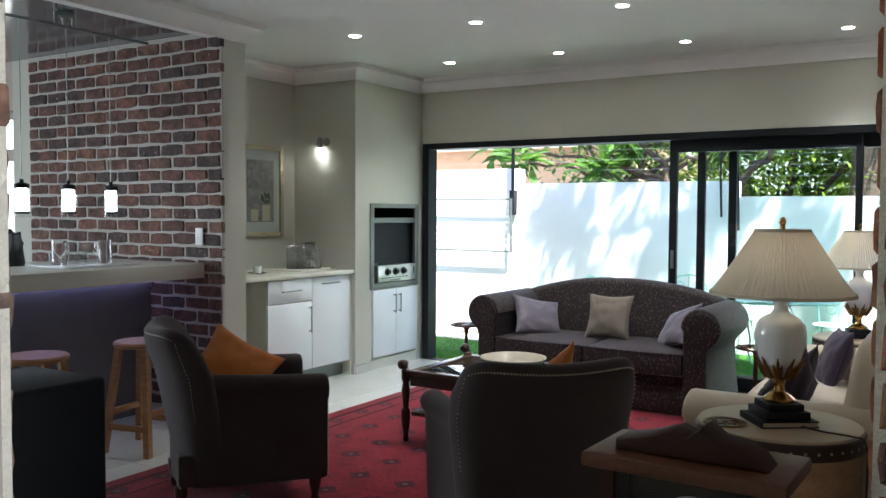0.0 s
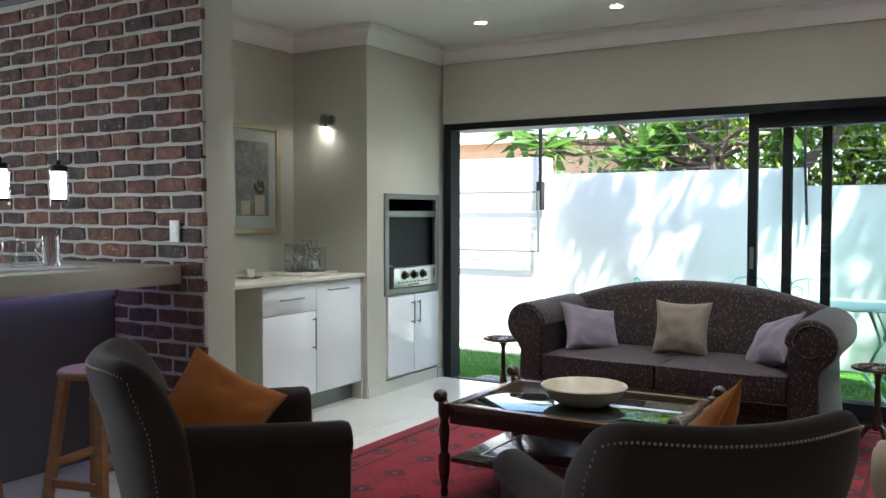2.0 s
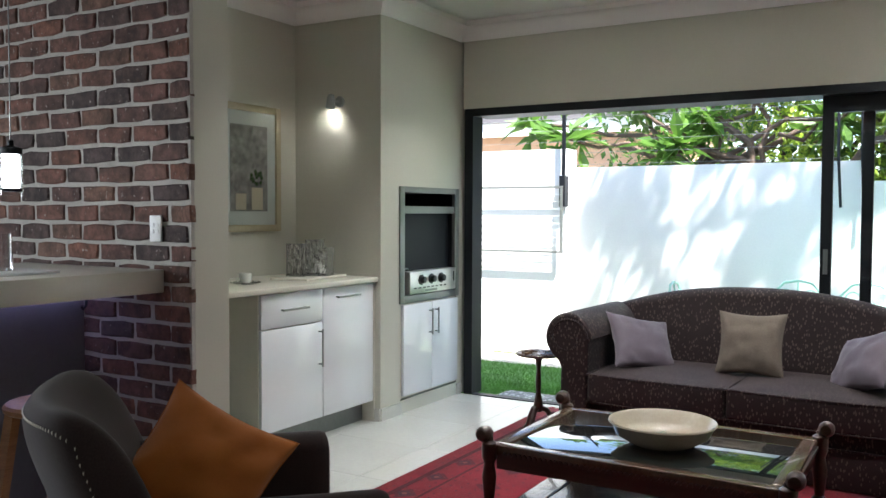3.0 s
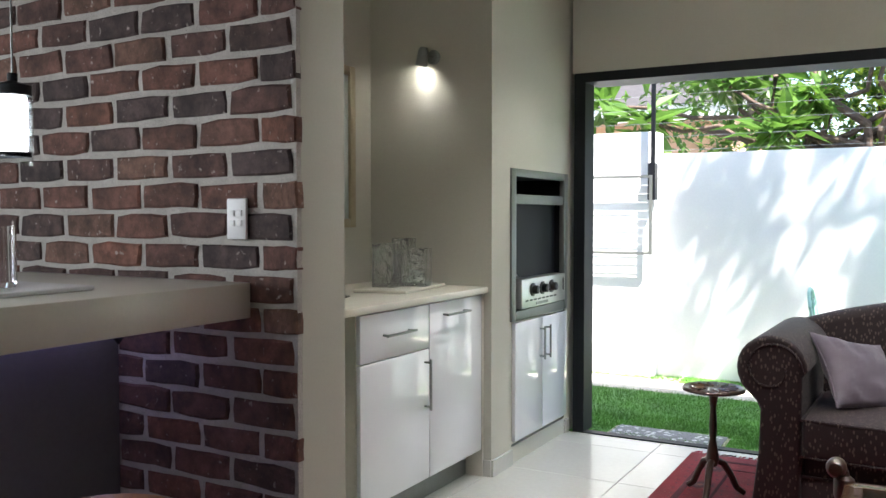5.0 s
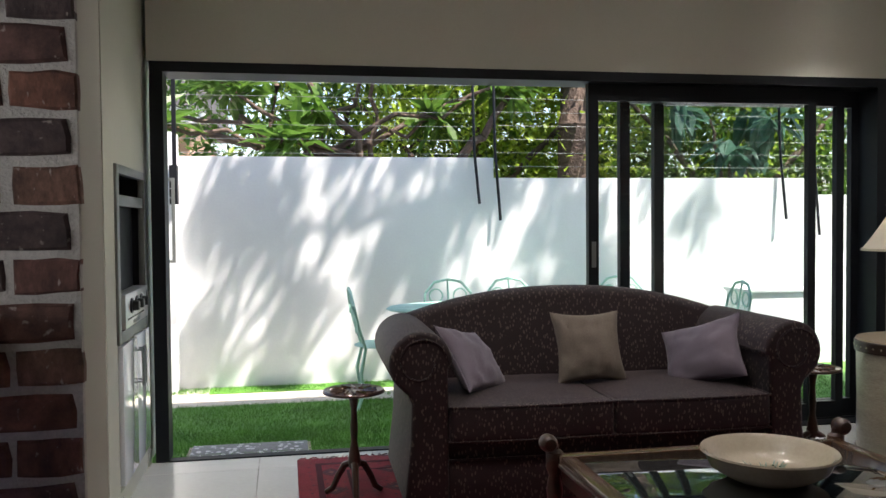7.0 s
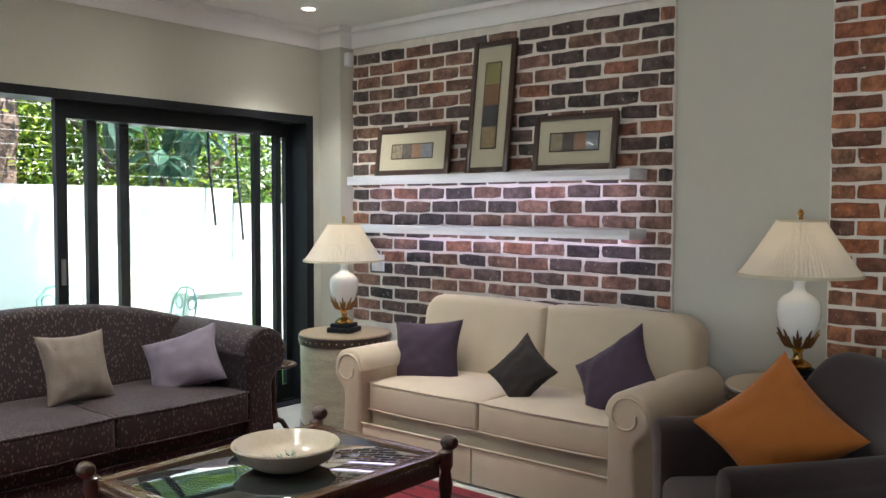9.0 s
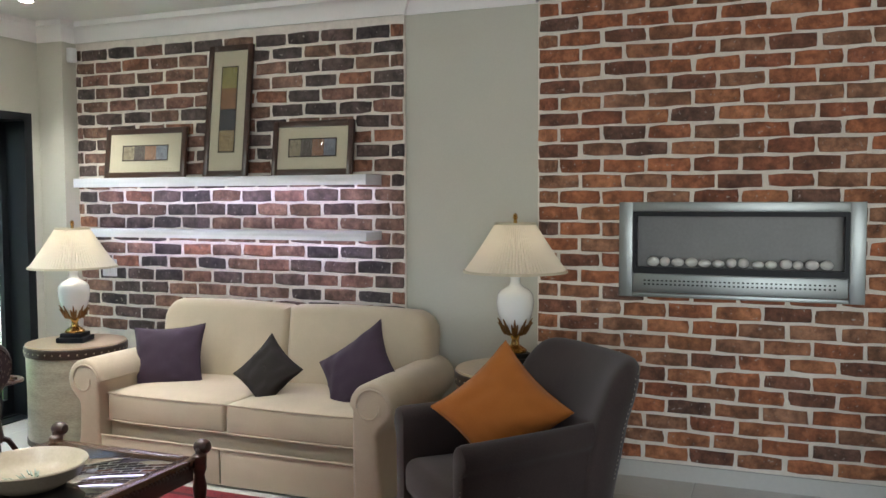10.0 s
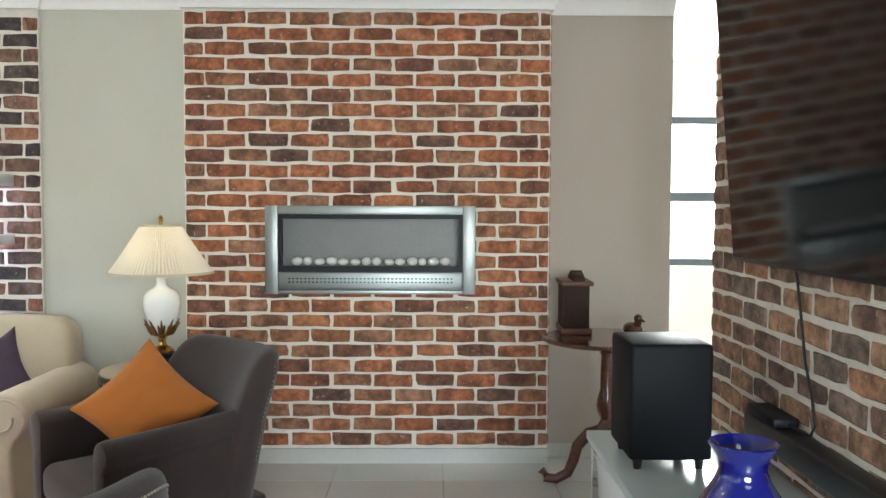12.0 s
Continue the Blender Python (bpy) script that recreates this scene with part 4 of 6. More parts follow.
    tagged(part("nailhead_trim", bm, M_NAIL, back, "row of small metal nailheads"), kind="stuff")
    for x, y in ((0.33, 0.27), (0.33, -0.27), (-0.30, 0.25), (-0.30, -0.25)):
        part("leg", lathe(bmesh.new(), [(0, 0), (0.018, 0), (0.022, 0.03), (0.017, 0.05), (0.03, 0.10), (0.032, 0.145), (0, 0.145)], 14, Matrix.Translation((x, y, 0))), M_DARKWOOD, c)
    return c


CH1, CH2 = pose(-3.056, -3.897, 0.006, 0, 0, 52.8), pose(-1.47, -3.86, 0.006, 0, 0, 134)
armchair(CH1, "brown grey velvet armchair with nailhead trim, near the bar")
armchair(CH2, "brown grey velvet armchair with nailhead trim, beside the drum table")
cushion(pose(-3.225, -3.775, 0.60, 0, 0, 54), 0.41, 0.41, 0.15, M_ORANGE, "burnt orange cushion standing on its corner in an armchair", "orange cushions", spin=36, lean=-36)
cushion(pose(-1.42, -3.785, 0.655, 0, 0, -80), 0.41, 0.41, 0.15, M_ORANGE, "burnt orange cushion standing on its corner in an armchair", "orange cushions", spin=45, lean=-26)

# ---- rug ----
RUG = thing("rug", pose(-2.42, -2.45, 0), "deep red patterned oriental rug with fringed ends", "rug")


def rug_mat():
    m = mat("deep_red_wool", (0.12, 0.005, 0.012), 0.95, vary=0.35, tint=(0.20, 0.010, 0.022), scale=6, fine=300, bump=0.5, sheen=0.1, spec=0.1)
    n, l = m.node_tree.nodes, m.node_tree.links
    b = n["Principled BSDF"]
    last = b.inputs["Base Color"].links[0].from_socket
    co = n.new("ShaderNodeTexCoord")
    for scale, lo, hi, colour, rnd in ((3.4, 0.24, 0.25, (0.07, 0.006, 0.014), 0.0), (3.4, 0.13, 0.15, (0.03, 0.012, 0.024), 0.0), (3.4, 0.055, 0.065, (0.16, 0.07, 0.05), 0.0), (14, 0.11, 0.13, (0.04, 0.010, 0.022), 0.35), (28, 0.06, 0.08, (0.30, 0.16, 0.11), 0.9)):
        vo = n.new("ShaderNodeTexVoronoi")
        vo.voronoi_dimensions = "2D"
        vo.distance = "MANHATTAN"
        vo.inputs["Scale"].default_value, vo.inputs["Randomness"].default_value = scale, rnd
        l.new(co.outputs["Object"], vo.inputs["Vector"])
        r = n.new("ShaderNodeValToRGB")
        r.color_ramp.elements[0].position, r.color_ramp.elements[0].color = lo, (1, 1, 1, 1)
        r.color_ramp.elements[1].position, r.color_ramp.elements[1].color = hi, (0, 0, 0, 1)
        l.new(vo.outputs["Distance"], r.inputs["Fac"])
        mix = n.new("ShaderNodeMix")
        mix.data_type = "RGBA"
        l.new(r.outputs["Color"], mix.inputs["Factor"])
        l.new(last, mix.inputs["A"])
        mix.inputs["B"].default_value = (*colour, 1)
        last = mix.outputs["Result"]
    l.new(last, b.inputs["Base Color"])
    return m


M_RUG = rug_mat()
M_RUGDARK = mat("dark_wine_wool", (0.055, 0.008, 0.014), 0.95, vary=0.3, fine=300, bump=0.4)
part("rug_field", boxes((-1.34, 1.34, -2.15, 2.32, 0.001, 0.010, 0.003)), M_RUG, RUG)
part("border", boxes((-1.25, -1.22, -2.06, 2.22, 0.0085, 0.0108), (1.22, 1.25, -2.06, 2.22, 0.0085, 0.0108), (-1.10, -1.085, -1.92, 2.08, 0.0085, 0.0108), (1.085, 1.10, -1.92, 2.08, 0.0085, 0.0108),
                     (-1.22, 1.22, 2.19, 2.22, 0.0085, 0.0108), (-1.22, 1.22, -2.06, -2.03, 0.0085, 0.0108), (-1.085, 1.085, 2.065, 2.08, 0.0085, 0.0108)), M_RUGDARK, RUG)
bm = bmesh.new()
for k in range(130):
    x = -1.33 + 2.66 * k / 129
    tube(bm, [(x, 2.315, 0.006), (x + rt.uniform(-0.012, 0.012), 2.345, 0.004), (x + rt.uniform(-0.02, 0.02), 2.37, 0.003)], 0.003, 4)
part("fringe", bm, M_RUG, RUG)

# ---- coffee table ----
ct = thing("coffee_table", pose(-2.364, -2.23, 0.006), "dark wood coffee table with glass top and scrolled corner posts", "coffee table")
HX, HY = 0.535, 0.385
part("top_frame", boxes((-HX, HX, -HY, -HY + 0.055, 0.405, 0.445, 0.006), (-HX, HX, HY - 0.055, HY, 0.405, 0.445, 0.006), (-HX, -HX + 0.055, -HY + 0.055, HY - 0.055, 0.405, 0.445, 0.006), (HX - 0.055, HX, -HY + 0.055, HY - 0.055, 0.405, 0.445, 0.006)), M_TABLETOP, ct)
part("apron", boxes((-HX + 0.02, HX - 0.02, -HY + 0.012, -HY + 0.03, 0.35, 0.404), (-HX + 0.02, HX - 0.02, HY - 0.03, HY - 0.012, 0.35, 0.404), (-HX + 0.012, -HX + 0.03, -HY + 0.03, HY - 0.03, 0.35, 0.404), (HX - 0.03, HX - 0.012, -HY + 0.03, HY - 0.03, 0.35, 0.404)), M_DARKWOOD, ct)
bm = bmesh.new()
for s in (-1, 1):
    for k in range(34):
        lathe(bm, [(0.011, 0), (0.009, 0.006), (0, 0.009)], 6, Matrix.Translation((s * (HX - 0.002), -HY + 0.05 + 0.0203 * k, 0.413)) @ Matrix.Rotation(radians(s * 90), 4, "Y"))
    for k in range(46):
        lathe(bm, [(0.011, 0), (0.009, 0.006), (0, 0.009)], 6, Matrix.Translation((-HX + 0.06 + 0.0208 * k, s * (HY - 0.002), 0.413)) @ Matrix.Rotation(radians(-s * 90), 4, "X"))
tagged(part("beading", bm, M_DARKWOOD, ct), kind="stuff")
M_TABLEGLASS = mat("dark_backed_table_glass", (0.012, 0.016, 0.016), 0.015, vary=0.02, bump=0.0, coat=1.0, spec=1.0)
part("glass_top", boxes((-HX + 0.057, HX - 0.057, -HY + 0.057, HY - 0.057, 0.428, 0.438, 0.002)), M_TABLEGLASS, ct, "dark glass inset reflecting the garden")
part("lower_shelf", boxes((-HX + 0.02, HX - 0.02, -HY + 0.02, HY - 0.02, 0.16, 0.185, 0.005)), M_TABLETOP, ct)
part("shelf_moulding", boxes((-HX + 0.12, HX - 0.12, -HY + 0.12, -HY + 0.128, 0.1845, 0.188), (-HX + 0.12, HX - 0.12, HY - 0.128, HY - 0.12, 0.1845, 0.188), (-HX + 0.12, -HX + 0.128, -HY + 0.128, HY - 0.128, 0.1845, 0.188), (HX - 0.128, HX - 0.12, -HY + 0.128, HY - 0.128, 0.1845, 0.188)), M_DARKWOOD, ct)
for sx in (-1, 1):
    for sy in (-1, 1):
        m = Matrix.Translation((sx * (HX + 0.005), sy * (HY + 0.0), 0))
        leg = part("leg", lathe(bmesh.new(), [(0, 0), (0.017, 0), (0.021, 0.02), (0.016, 0.05), (0.026, 0.10), (0.03, 0.14), (0.03, 0.20), (0.018, 0.215), (0.024, 0.27), (0.029, 0.32), (0.02, 0.37), (0.03, 0.395), (0.03, 0.45), (0.016, 0.46), (0.014, 0.475), (0, 0.475)], 16, m), M_DARKWOOD, ct)
        bm = bmesh.new()
        x, y = sx * (HX + 0.005), sy * HY
        tube(bm, [(x, y, 0.455), (x + sx * 0.004, y, 0.475), (x + sx * 0.016, y, 0.49), (x + sx * 0.03, y, 0.488)], 0.016, 10)
        lathe(bm, [(0, -0.034), (0.020, -0.031), (0.029, -0.02), (0.031, 0), (0.029, 0.02), (0.020, 0.031), (0, 0.034)], 18, Matrix.Translation((x + sx * 0.022, y, 0.482)) @ Matrix.Rotation(radians(90), 4, "X"))
        part("scroll_finial", bm, M_DARKWOOD, leg)

bowl = thing("bowl", pose(-2.341, -2.25, 0.451), "wide cream ceramic bowl with painted leaf pattern inside", "bowl")
part("bowl_body", lathe(bmesh.new(), [(0, 0), (0.12, 0), (0.13, 0.006), (0.178, 0.035), (0.197, 0.075), (0.207, 0.082), (0.204, 0.088), (0.19, 0.08), (0.168, 0.042), (0.13, 0.02), (0, 0.016)], 48), M_BOWL, bowl)
bm = bmesh.new()
for k in range(34):
    a, r = rt.uniform(0, 6.28), 0.105 * math.sqrt(rt.random())
    c, d = Vector((r * math.cos(a), r * math.sin(a), 0.0175 + 0.1 * max(r - 0.08, 0))), Vector((math.cos(0.6 + 0.4 * a), math.sin(0.6 + 0.4 * a), 0)) * 0.036
    tube(bm, [c - d, c, c + d], 0.004, 5, 0.002)
part("leaf_pattern", bm, M_GREENBITS, bowl, "small painted green leaves")


# ---- small round side tables ----
def side_table(at, label):
    t = thing("side_table", at, label, "side table", "tripod side tables")
    top = part("tabletop", lathe(bmesh.new(), [(0, 0.478), (0.12, 0.478), (0.138, 0.484), (0.14, 0.492), (0.132, 0.498), (0.12, 0.492), (0, 0.492)], 36), M_DARKWOOD, t)
    bm = bmesh.new()
    for k in range(14):
        a = k * 2 * math.pi / 14
        tube(bm, [(0.045 * math.cos(a), 0.045 * math.sin(a), 0.495), (0.105 * math.cos(a + 0.22), 0.105 * math.sin(a + 0.22), 0.495)], 0.005, 5)
    part("carving", bm, M_TABLETOP, top)
    part("stem", lathe(bmesh.new(), [(0, 0.14), (0.022, 0.14), (0.03, 0.17), (0.024, 0.21), (0.014, 0.26), (0.018, 0.32), (0.013, 0.40), (0.02, 0.45), (0.035, 0.478), (0, 0.478)], 18), M_DARKWOOD, t)
    for k in range(3):
        a = 2 * math.pi * k / 3 + 0.5
        part("leg", tube(bmesh.new(), [(r * math.cos(a), r * math.sin(a), z) for r, z in ((0.012, 0.165), (0.05, 0.15), (0.085, 0.095), (0.11, 0.04), (0.145, 0.014))], 0.017, 8, 0.013), M_DARKWOOD, t)
    return t


s1 = side_table(pose(-3.513, -0.815, 0.006), "small dark carved tripod side table beside the sofa")
copy_thing(s1, pose(-1.19, -0.76, 0.006, 0, 0, 40))


# ---- drum tables and lamps ----
def drum(at, wood, label, knob):
    t = thing("drum_table", at, label, "drum table", "drum tables")
    part("drum_body", lathe(bmesh.new(), [(0, 0), (0.285, 0), (0.292, 0.01), (0.29, 0.30), (0.295, 0.545), (0, 0.545)], 56), wood, t)
    part("top_band", lathe(bmesh.new(), [(0.29, 0.545), (0.303, 0.547), (0.305, 0.60), (0.30, 0.606), (0.28, 0.604), (0.28, 0.545)], 56), M_BAND, t, "dark studded band")
    part("tabletop", lathe(bmesh.new(), [(0, 0.59), (0.297, 0.59), (0.299, 0.608), (0.295, 0.615), (0, 0.615)], 56), M_DRUMTOP, t)
    part("base_band", lathe(bmesh.new(), [(0.288, 0.0), (0.298, 0.0), (0.298, 0.03), (0.29, 0.033)], 56), M_BAND, t)
    bm = bmesh.new()
    for k in range(40):
        a = 2 * math.pi * k / 40
        lathe(bm, [(0.006, 0), (0.004, 0.003), (0, 0.004)], 6, Matrix.Translation((0.304 * math.cos(a), 0.304 * math.sin(a), 0.575)) @ Matrix.Rotation(a, 4, "Z") @ Matrix.Rotation(radians(90), 4, "Y"))
    tagged(part("stud_trim", bm, M_NAIL, t), kind="stuff")
    if knob:
        bm = bmesh.new()
        a = radians(knob)
        lathe(bm, [(0.05, 0), (0.062, 0.004), (0.055, 0.008), (0.05, 0.004)], 24, Matrix.Translation((0.292 * math.cos(a), 0.292 * math.sin(a), 0.33)) @ Matrix.Rotation(a, 4, "Z") @ Matrix.Rotation(radians(90), 4, "Y"))
        part("ring_motif", bm, M_TABLETOP, t)
    return t


def table_lamp(at, label):
    t = thing("table_lamp", at, label, "table lamp", "porcelain table lamps")
    part("plinth", boxes((-0.085, 0.085, -0.085, 0.085, 0, 0.03, 0.004), (-0.068, 0.068, -0.068, 0.068, 0.03, 0.055, 0.004)), M_MATT_BLACK, t)
    part("brass_foot", lathe(bmesh.new(), [(0, 0.055), (0.058, 0.055), (0.06, 0.066), (0.042, 0.08), (0.022, 0.092), (0.018, 0.115), (0.026, 0.135), (0.04, 0.15), (0, 0.15)], 28), M_BRASS, t)
    vase = part("vase", lathe(bmesh.new(), [(0, 0.145), (0.036, 0.147), (0.054, 0.168), (0.076, 0.212), (0.091, 0.262), (0.095, 0.302), (0.089, 0.338), (0.068, 0.362), (0.036, 0.378), (0.026, 0.392), (0.025, 0.415), (0.034, 0.43), (0.034, 0.438), (0, 0.438)], 36), M_PORCELAIN, t)
    bm = bmesh.new()
    for k in range(9):
        a = 2 * math.pi * k / 9
        for da, hh in ((-0.18, 0.035), (0, 0.062), (0.18, 0.035)):
            pts = [(r * math.cos(a + da * u), r * math.sin(a + da * u), z) for r, z, u in ((0.045, 0.148, 0.3), (0.062, 0.165, 0.8), (0.077, 0.168 + hh * 0.6, 1.0), (0.090, 0.168 + hh * 0.9, 1.0))]
            tube(bm, pts, 0.012, 5, 0.002)
    part("gilt_foliage", bm, M_GILT, vase, "ring of gilt acanthus leaves")
    part("stem", lathe(bmesh.new(), [(0.03, 0.437), (0.03, 0.446), (0.009, 0.452), (0.009, 0.70), (0.005, 0.705), (0, 0.705)], 14), M_BRASS, t)
    # pleated shade: rippled cone
    bm = bmesh.new()
    n, rows = 168, 5
    ring = []
    for j in range(rows + 1):
        u = j / rows
        z, r = 0.445 + 0.235 * u, 0.258 - 0.16 * u ** 0.92
        ring.append([bm.verts.new(((r + (0.0075 if i % 2 else -0.0025) * (1 - 0.4 * u)) * math.cos(2 * math.pi * i / n), (r + (0.0075 if i % 2 else -0.0025) * (1 - 0.4 * u)) * math.sin(2 * math.pi * i / n), z)) for i in range(n)])
    for a, b in zip(ring, ring[1:]):
        for i in range(n):
            bm.faces.new((a[i], a[(i + 1) % n], b[(i + 1) % n], b[i]))
    shade = part("shade", bm, M_SHADE, t, "pleated cream silk shade", False)
    for r, z, h in ((0.262, 0.445, 0.012), (0.101, 0.676, 0.010)):
        part("binding", lathe(bmesh.new(), [(r - 0.004, z), (r + 0.003, z), (r + 0.001, z + h), (r - 0.006, z + h)], 64), M_MAT_CREAM, shade)
    part("spider", tube(tube(bmesh.new(), [(-0.1, 0, 0.678), (0.1, 0, 0.678)], 0.003, 6), [(0, -0.1, 0.678), (0, 0.1, 0.678)], 0.003, 6), M_BRASS, shade)
    part("finial", lathe(bmesh.new(), [(0, 0.70), (0.008, 0.702), (0.016, 0.709), (0.009, 0.716), (0.013, 0.723), (0, 0.733)], 12), M_BRASS, t)
    return t


drum(pose(-0.53, -0.69, 0), M_DRUMPALE, "pale grey-green drum table with dark studded rim in the corner", 0)
DRUM = drum(pose(-0.53, -3.57, 0), M_DRUMWOOD, "burr wood drum table with dark studded rim beside the cream sofa", 268)
LAMP = table_lamp(pose(-0.55, -0.70, 0.618, 0, 0, 20), "white porcelain table lamp with gilt leaves and pleated cream shade")
LAMP.scale = (1, 1, 1.04)
LAMP_2 = copy_thing(LAMP, pose(-0.53, -3.575, 0.670, 0, 0, 35))
DRUM.scale = (1, 1, 1.0488)
for x, y in ((-0.55, -0.70), (-0.53, -3.575)):
    bulb = bpy.data.lights.new("bulb", "POINT")
    bulb.energy, bulb.color, bulb.shadow_soft_size = 0.19, (1.0, 0.86, 0.66), 0.03
    new("bulb", bulb).location = (x, y, 1.20)
book = thing("book", pose(-0.53, -3.575, 0.6455, 0, 0, 35), "thin black book under the lamp", "book")
part("cover", boxes((-0.11, 0.11, -0.10, 0.10, 0, 0.004), (-0.11, 0.11, -0.10, 0.10, 0.020, 0.0245), (-0.11, -0.105, -0.10, 0.10, 0.004, 0.02)), M_MATT_BLACK, book)
part("pages", boxes((-0.105, 0.106, -0.096, 0.096, 0.004, 0.02)), M_MAT_CREAM, book)
tv = thing("trivet", pose(-0.70, -3.70, 0.6455), "round pierced metal trivet on the drum table", "trivet")
bm = bmesh.new()
lathe(bm, [(0.072, 0), (0.08, 0), (0.08, 0.006), (0.072, 0.006), (0.072, 0)], 36)
for k in range(8):
    a = k * math.pi / 4
    lathe(bm, [(0.017, 0.001), (0.024, 0.001), (0.024, 0.005), (0.017, 0.005), (0.017, 0.001)], 14, Matrix.Translation((0.047 * math.cos(a), 0.047 * math.sin(a), 0)))
lathe(bm, [(0.012, 0.001), (0.024, 0.001), (0.024, 0.005), (0.012, 0.005), (0.012, 0.001)], 14)
part("lattice", bm, M_GILT, tv)
cable = thing("lamp_cable", pose(0, 0, 0), "brown flex running from the lamp over the drum table edge", "cable")
part("flex", tube(bmesh.new(), [(-0.45, -3.62, 0.652), (-0.36, -3.66, 0.65), (-0.28, -3.68, 0.652), (-0.225, -3.68, 0.648), (-0.21, -3.68, 0.60), (-0.215, -3.67, 0.3), (-0.15, -3.6, 0.02)], 0.004, 6), M_BAND, cable)


# ---- barbecue and built-in cabinets ----
bb = thing("built_in_barbecue", pose(BX, 0, 0), "built-in steel gas barbecue with black firebox and three knobs", "barbecue")
Y0, Y1 = -0.80, -0.06
part("trim_frame", boxes((-0.02, 0.012, Y0 - 0.02, Y0 + 0.035, 0.735, 1.515, 0.003), (-0.02, 0.012, Y1 - 0.035, Y1 + 0.02, 0.735, 1.515, 0.003), (-0.02, 0.012, Y0 + 0.035, Y1 - 0.035, 1.475, 1.515, 0.003), (-0.02, 0.012, Y0 + 0.035, Y1 - 0.035, 0.735, 0.785, 0.003)), M_STEEL_DARK, bb)
part("firebox", boxes((-0.50, -0.49, Y0 + 0.01, Y1 - 0.01, 0.76, 1.50), (-0.49, -0.02, Y0 + 0.01, Y0 + 0.02, 0.76, 1.50), (-0.49, -0.02, Y1 - 0.02, Y1 - 0.01, 0.76, 1.50), (-0.49, -0.02, Y0 + 0.02, Y1 - 0.02, 1.48, 1.50), (-0.49, -0.02, Y0 + 0.02, Y1 - 0.02, 0.76, 0.77)), M_MATT_BLACK, bb, smooth=False)
part("hood_bar", boxes((-0.03, 0.004, Y0 + 0.035, Y1 - 0.035, 1.335, 1.385, 0.004)), M_STEEL_DARK, bb)
part("grill_back", boxes((-0.06, -0.05, Y0 + 0.035, Y1 - 0.035, 0.93, 1.335)), M_MATT_BLACK, bb, smooth=False)
panel = part("control_panel", boxes((-0.05, 0.022, Y0 + 0.085, Y1 - 0.045, 0.79, 0.945, 0.006)), mat("polished_steel_panel", (0.66, 0.66, 0.64), 0.3, metal=0.8, vary=0.05, scale=12, fine=160, bump=0.05), bb)
for k in range(3):
    y = Y0 + 0.22 + 0.13 * k
    part("knob", lathe(lathe(bmesh.new(), [(0.034, 0), (0.036, 0.006), (0.03, 0.008), (0, 0.008)], 20, Matrix.Translation((0.022, y, 0.885)) @ Matrix.Rotation(radians(90), 4, "Y")),
                       [(0.024, 0.008), (0.022, 0.034), (0.016, 0.037), (0, 0.037)], 20, Matrix.Translation((0.022, y, 0.885)) @ Matrix.Rotation(radians(90), 4, "Y")), M_BLACK, panel)
for k in range(8):
    part("vent_slot", boxes((0.0205, 0.0235, Y0 + 0.13 + 0.056 * k, Y0 + 0.165 + 0.056 * k, 0.826, 0.834)), M_MATT_BLACK, panel)
part("badge", boxes((0.0205, 0.0245, Y0 + 0.27, Y0 + 0.43, 0.80, 0.815)), M_STEEL_DARK, panel)
part("switch_slot", boxes((0.0205, 0.0235, Y1 - 0.085, Y1 - 0.07, 0.85, 0.92)), M_MATT_BLACK, panel)
part("gas_pipe", tube(bmesh.new(), [(0.004, Y0 + 0.02, 0.93), (-0.01, Y0 + 0.06, 0.96), (-0.02, Y0 + 0.11, 0.965), (-0.03, Y0 + 0.14, 0.95)], 0.005, 7), M_STEEL, bb)


def bar_handle(parent, p, q, out):
    bm = bmesh.new()
    p, q, out = Vector(p), Vector(q), Vector(out)
    d = (q - p).normalized() * 0.015
    tube(bm, [p + out, q + out], 0.006, 8)
    for e in (p + d, q - d):
        tube(bm, [e, e + out], 0.005, 8)
    return part("handle", bm, M_STEEL, parent, "brushed steel bar handle")


bc = thing("barbecue_cabinet", pose(BX, 0, 0), "gloss white two-door cabinet under the barbecue", "cabinet")
part("cabinet_body", boxes((-0.5, -0.004, Y0 + 0.005, Y1 - 0.005, 0.10, 0.73)), M_STONE, bc, smooth=False)
for a, b in ((Y0 + 0.01, -0.432), (-0.428, Y1 - 0.01)):
    d = part("door", boxes((-0.002, 0.02, a, b, 0.118, 0.725, 0.003)), M_GLOSSWHITE, bc)
    y = -0.47 if a < -0.6 else -0.39
    bar_handle(d, (0.02, y, 0.50), (0.02, y, 0.68), (0.03, 0, 0))

cab = thing("sideboard_cabinet", pose(-4.56, 0, 0), "gloss white base cabinet with a drawer and two doors", "cabinet")
part("cabinet_body", boxes((-0.62, -0.022, -2.088, -1.05, 0.13, 0.898)), M_BARTOP, cab, smooth=False)
part("plinth", boxes((-0.60, -0.09, -2.05, -1.05, 0.0, 0.13)), M_STEEL_DARK, cab, smooth=False)
d = part("drawer", boxes((-0.02, 0.0, -2.085, -1.565, 0.705, 0.892, 0.003)), M_GLOSSWHITE, cab)
bar_handle(d, (0, -1.94, 0.80), (0, -1.72, 0.80), (0.03, 0, 0))
d = part("door", boxes((-0.02, 0.0, -2.085, -1.565, 0.135, 0.699, 0.003)), M_GLOSSWHITE, cab)
bar_handle(d, (0, -1.60, 0.44), (0, -1.60, 0.66), (0.03, 0, 0))
d = part("door", boxes((-0.02, 0.0, -1.559, -1.055, 0.135, 0.892, 0.003)), M_GLOSSWHITE, cab)
bar_handle(d, (0, -1.45, 0.835), (0, -1.23, 0.835), (0.03, 0, 0))
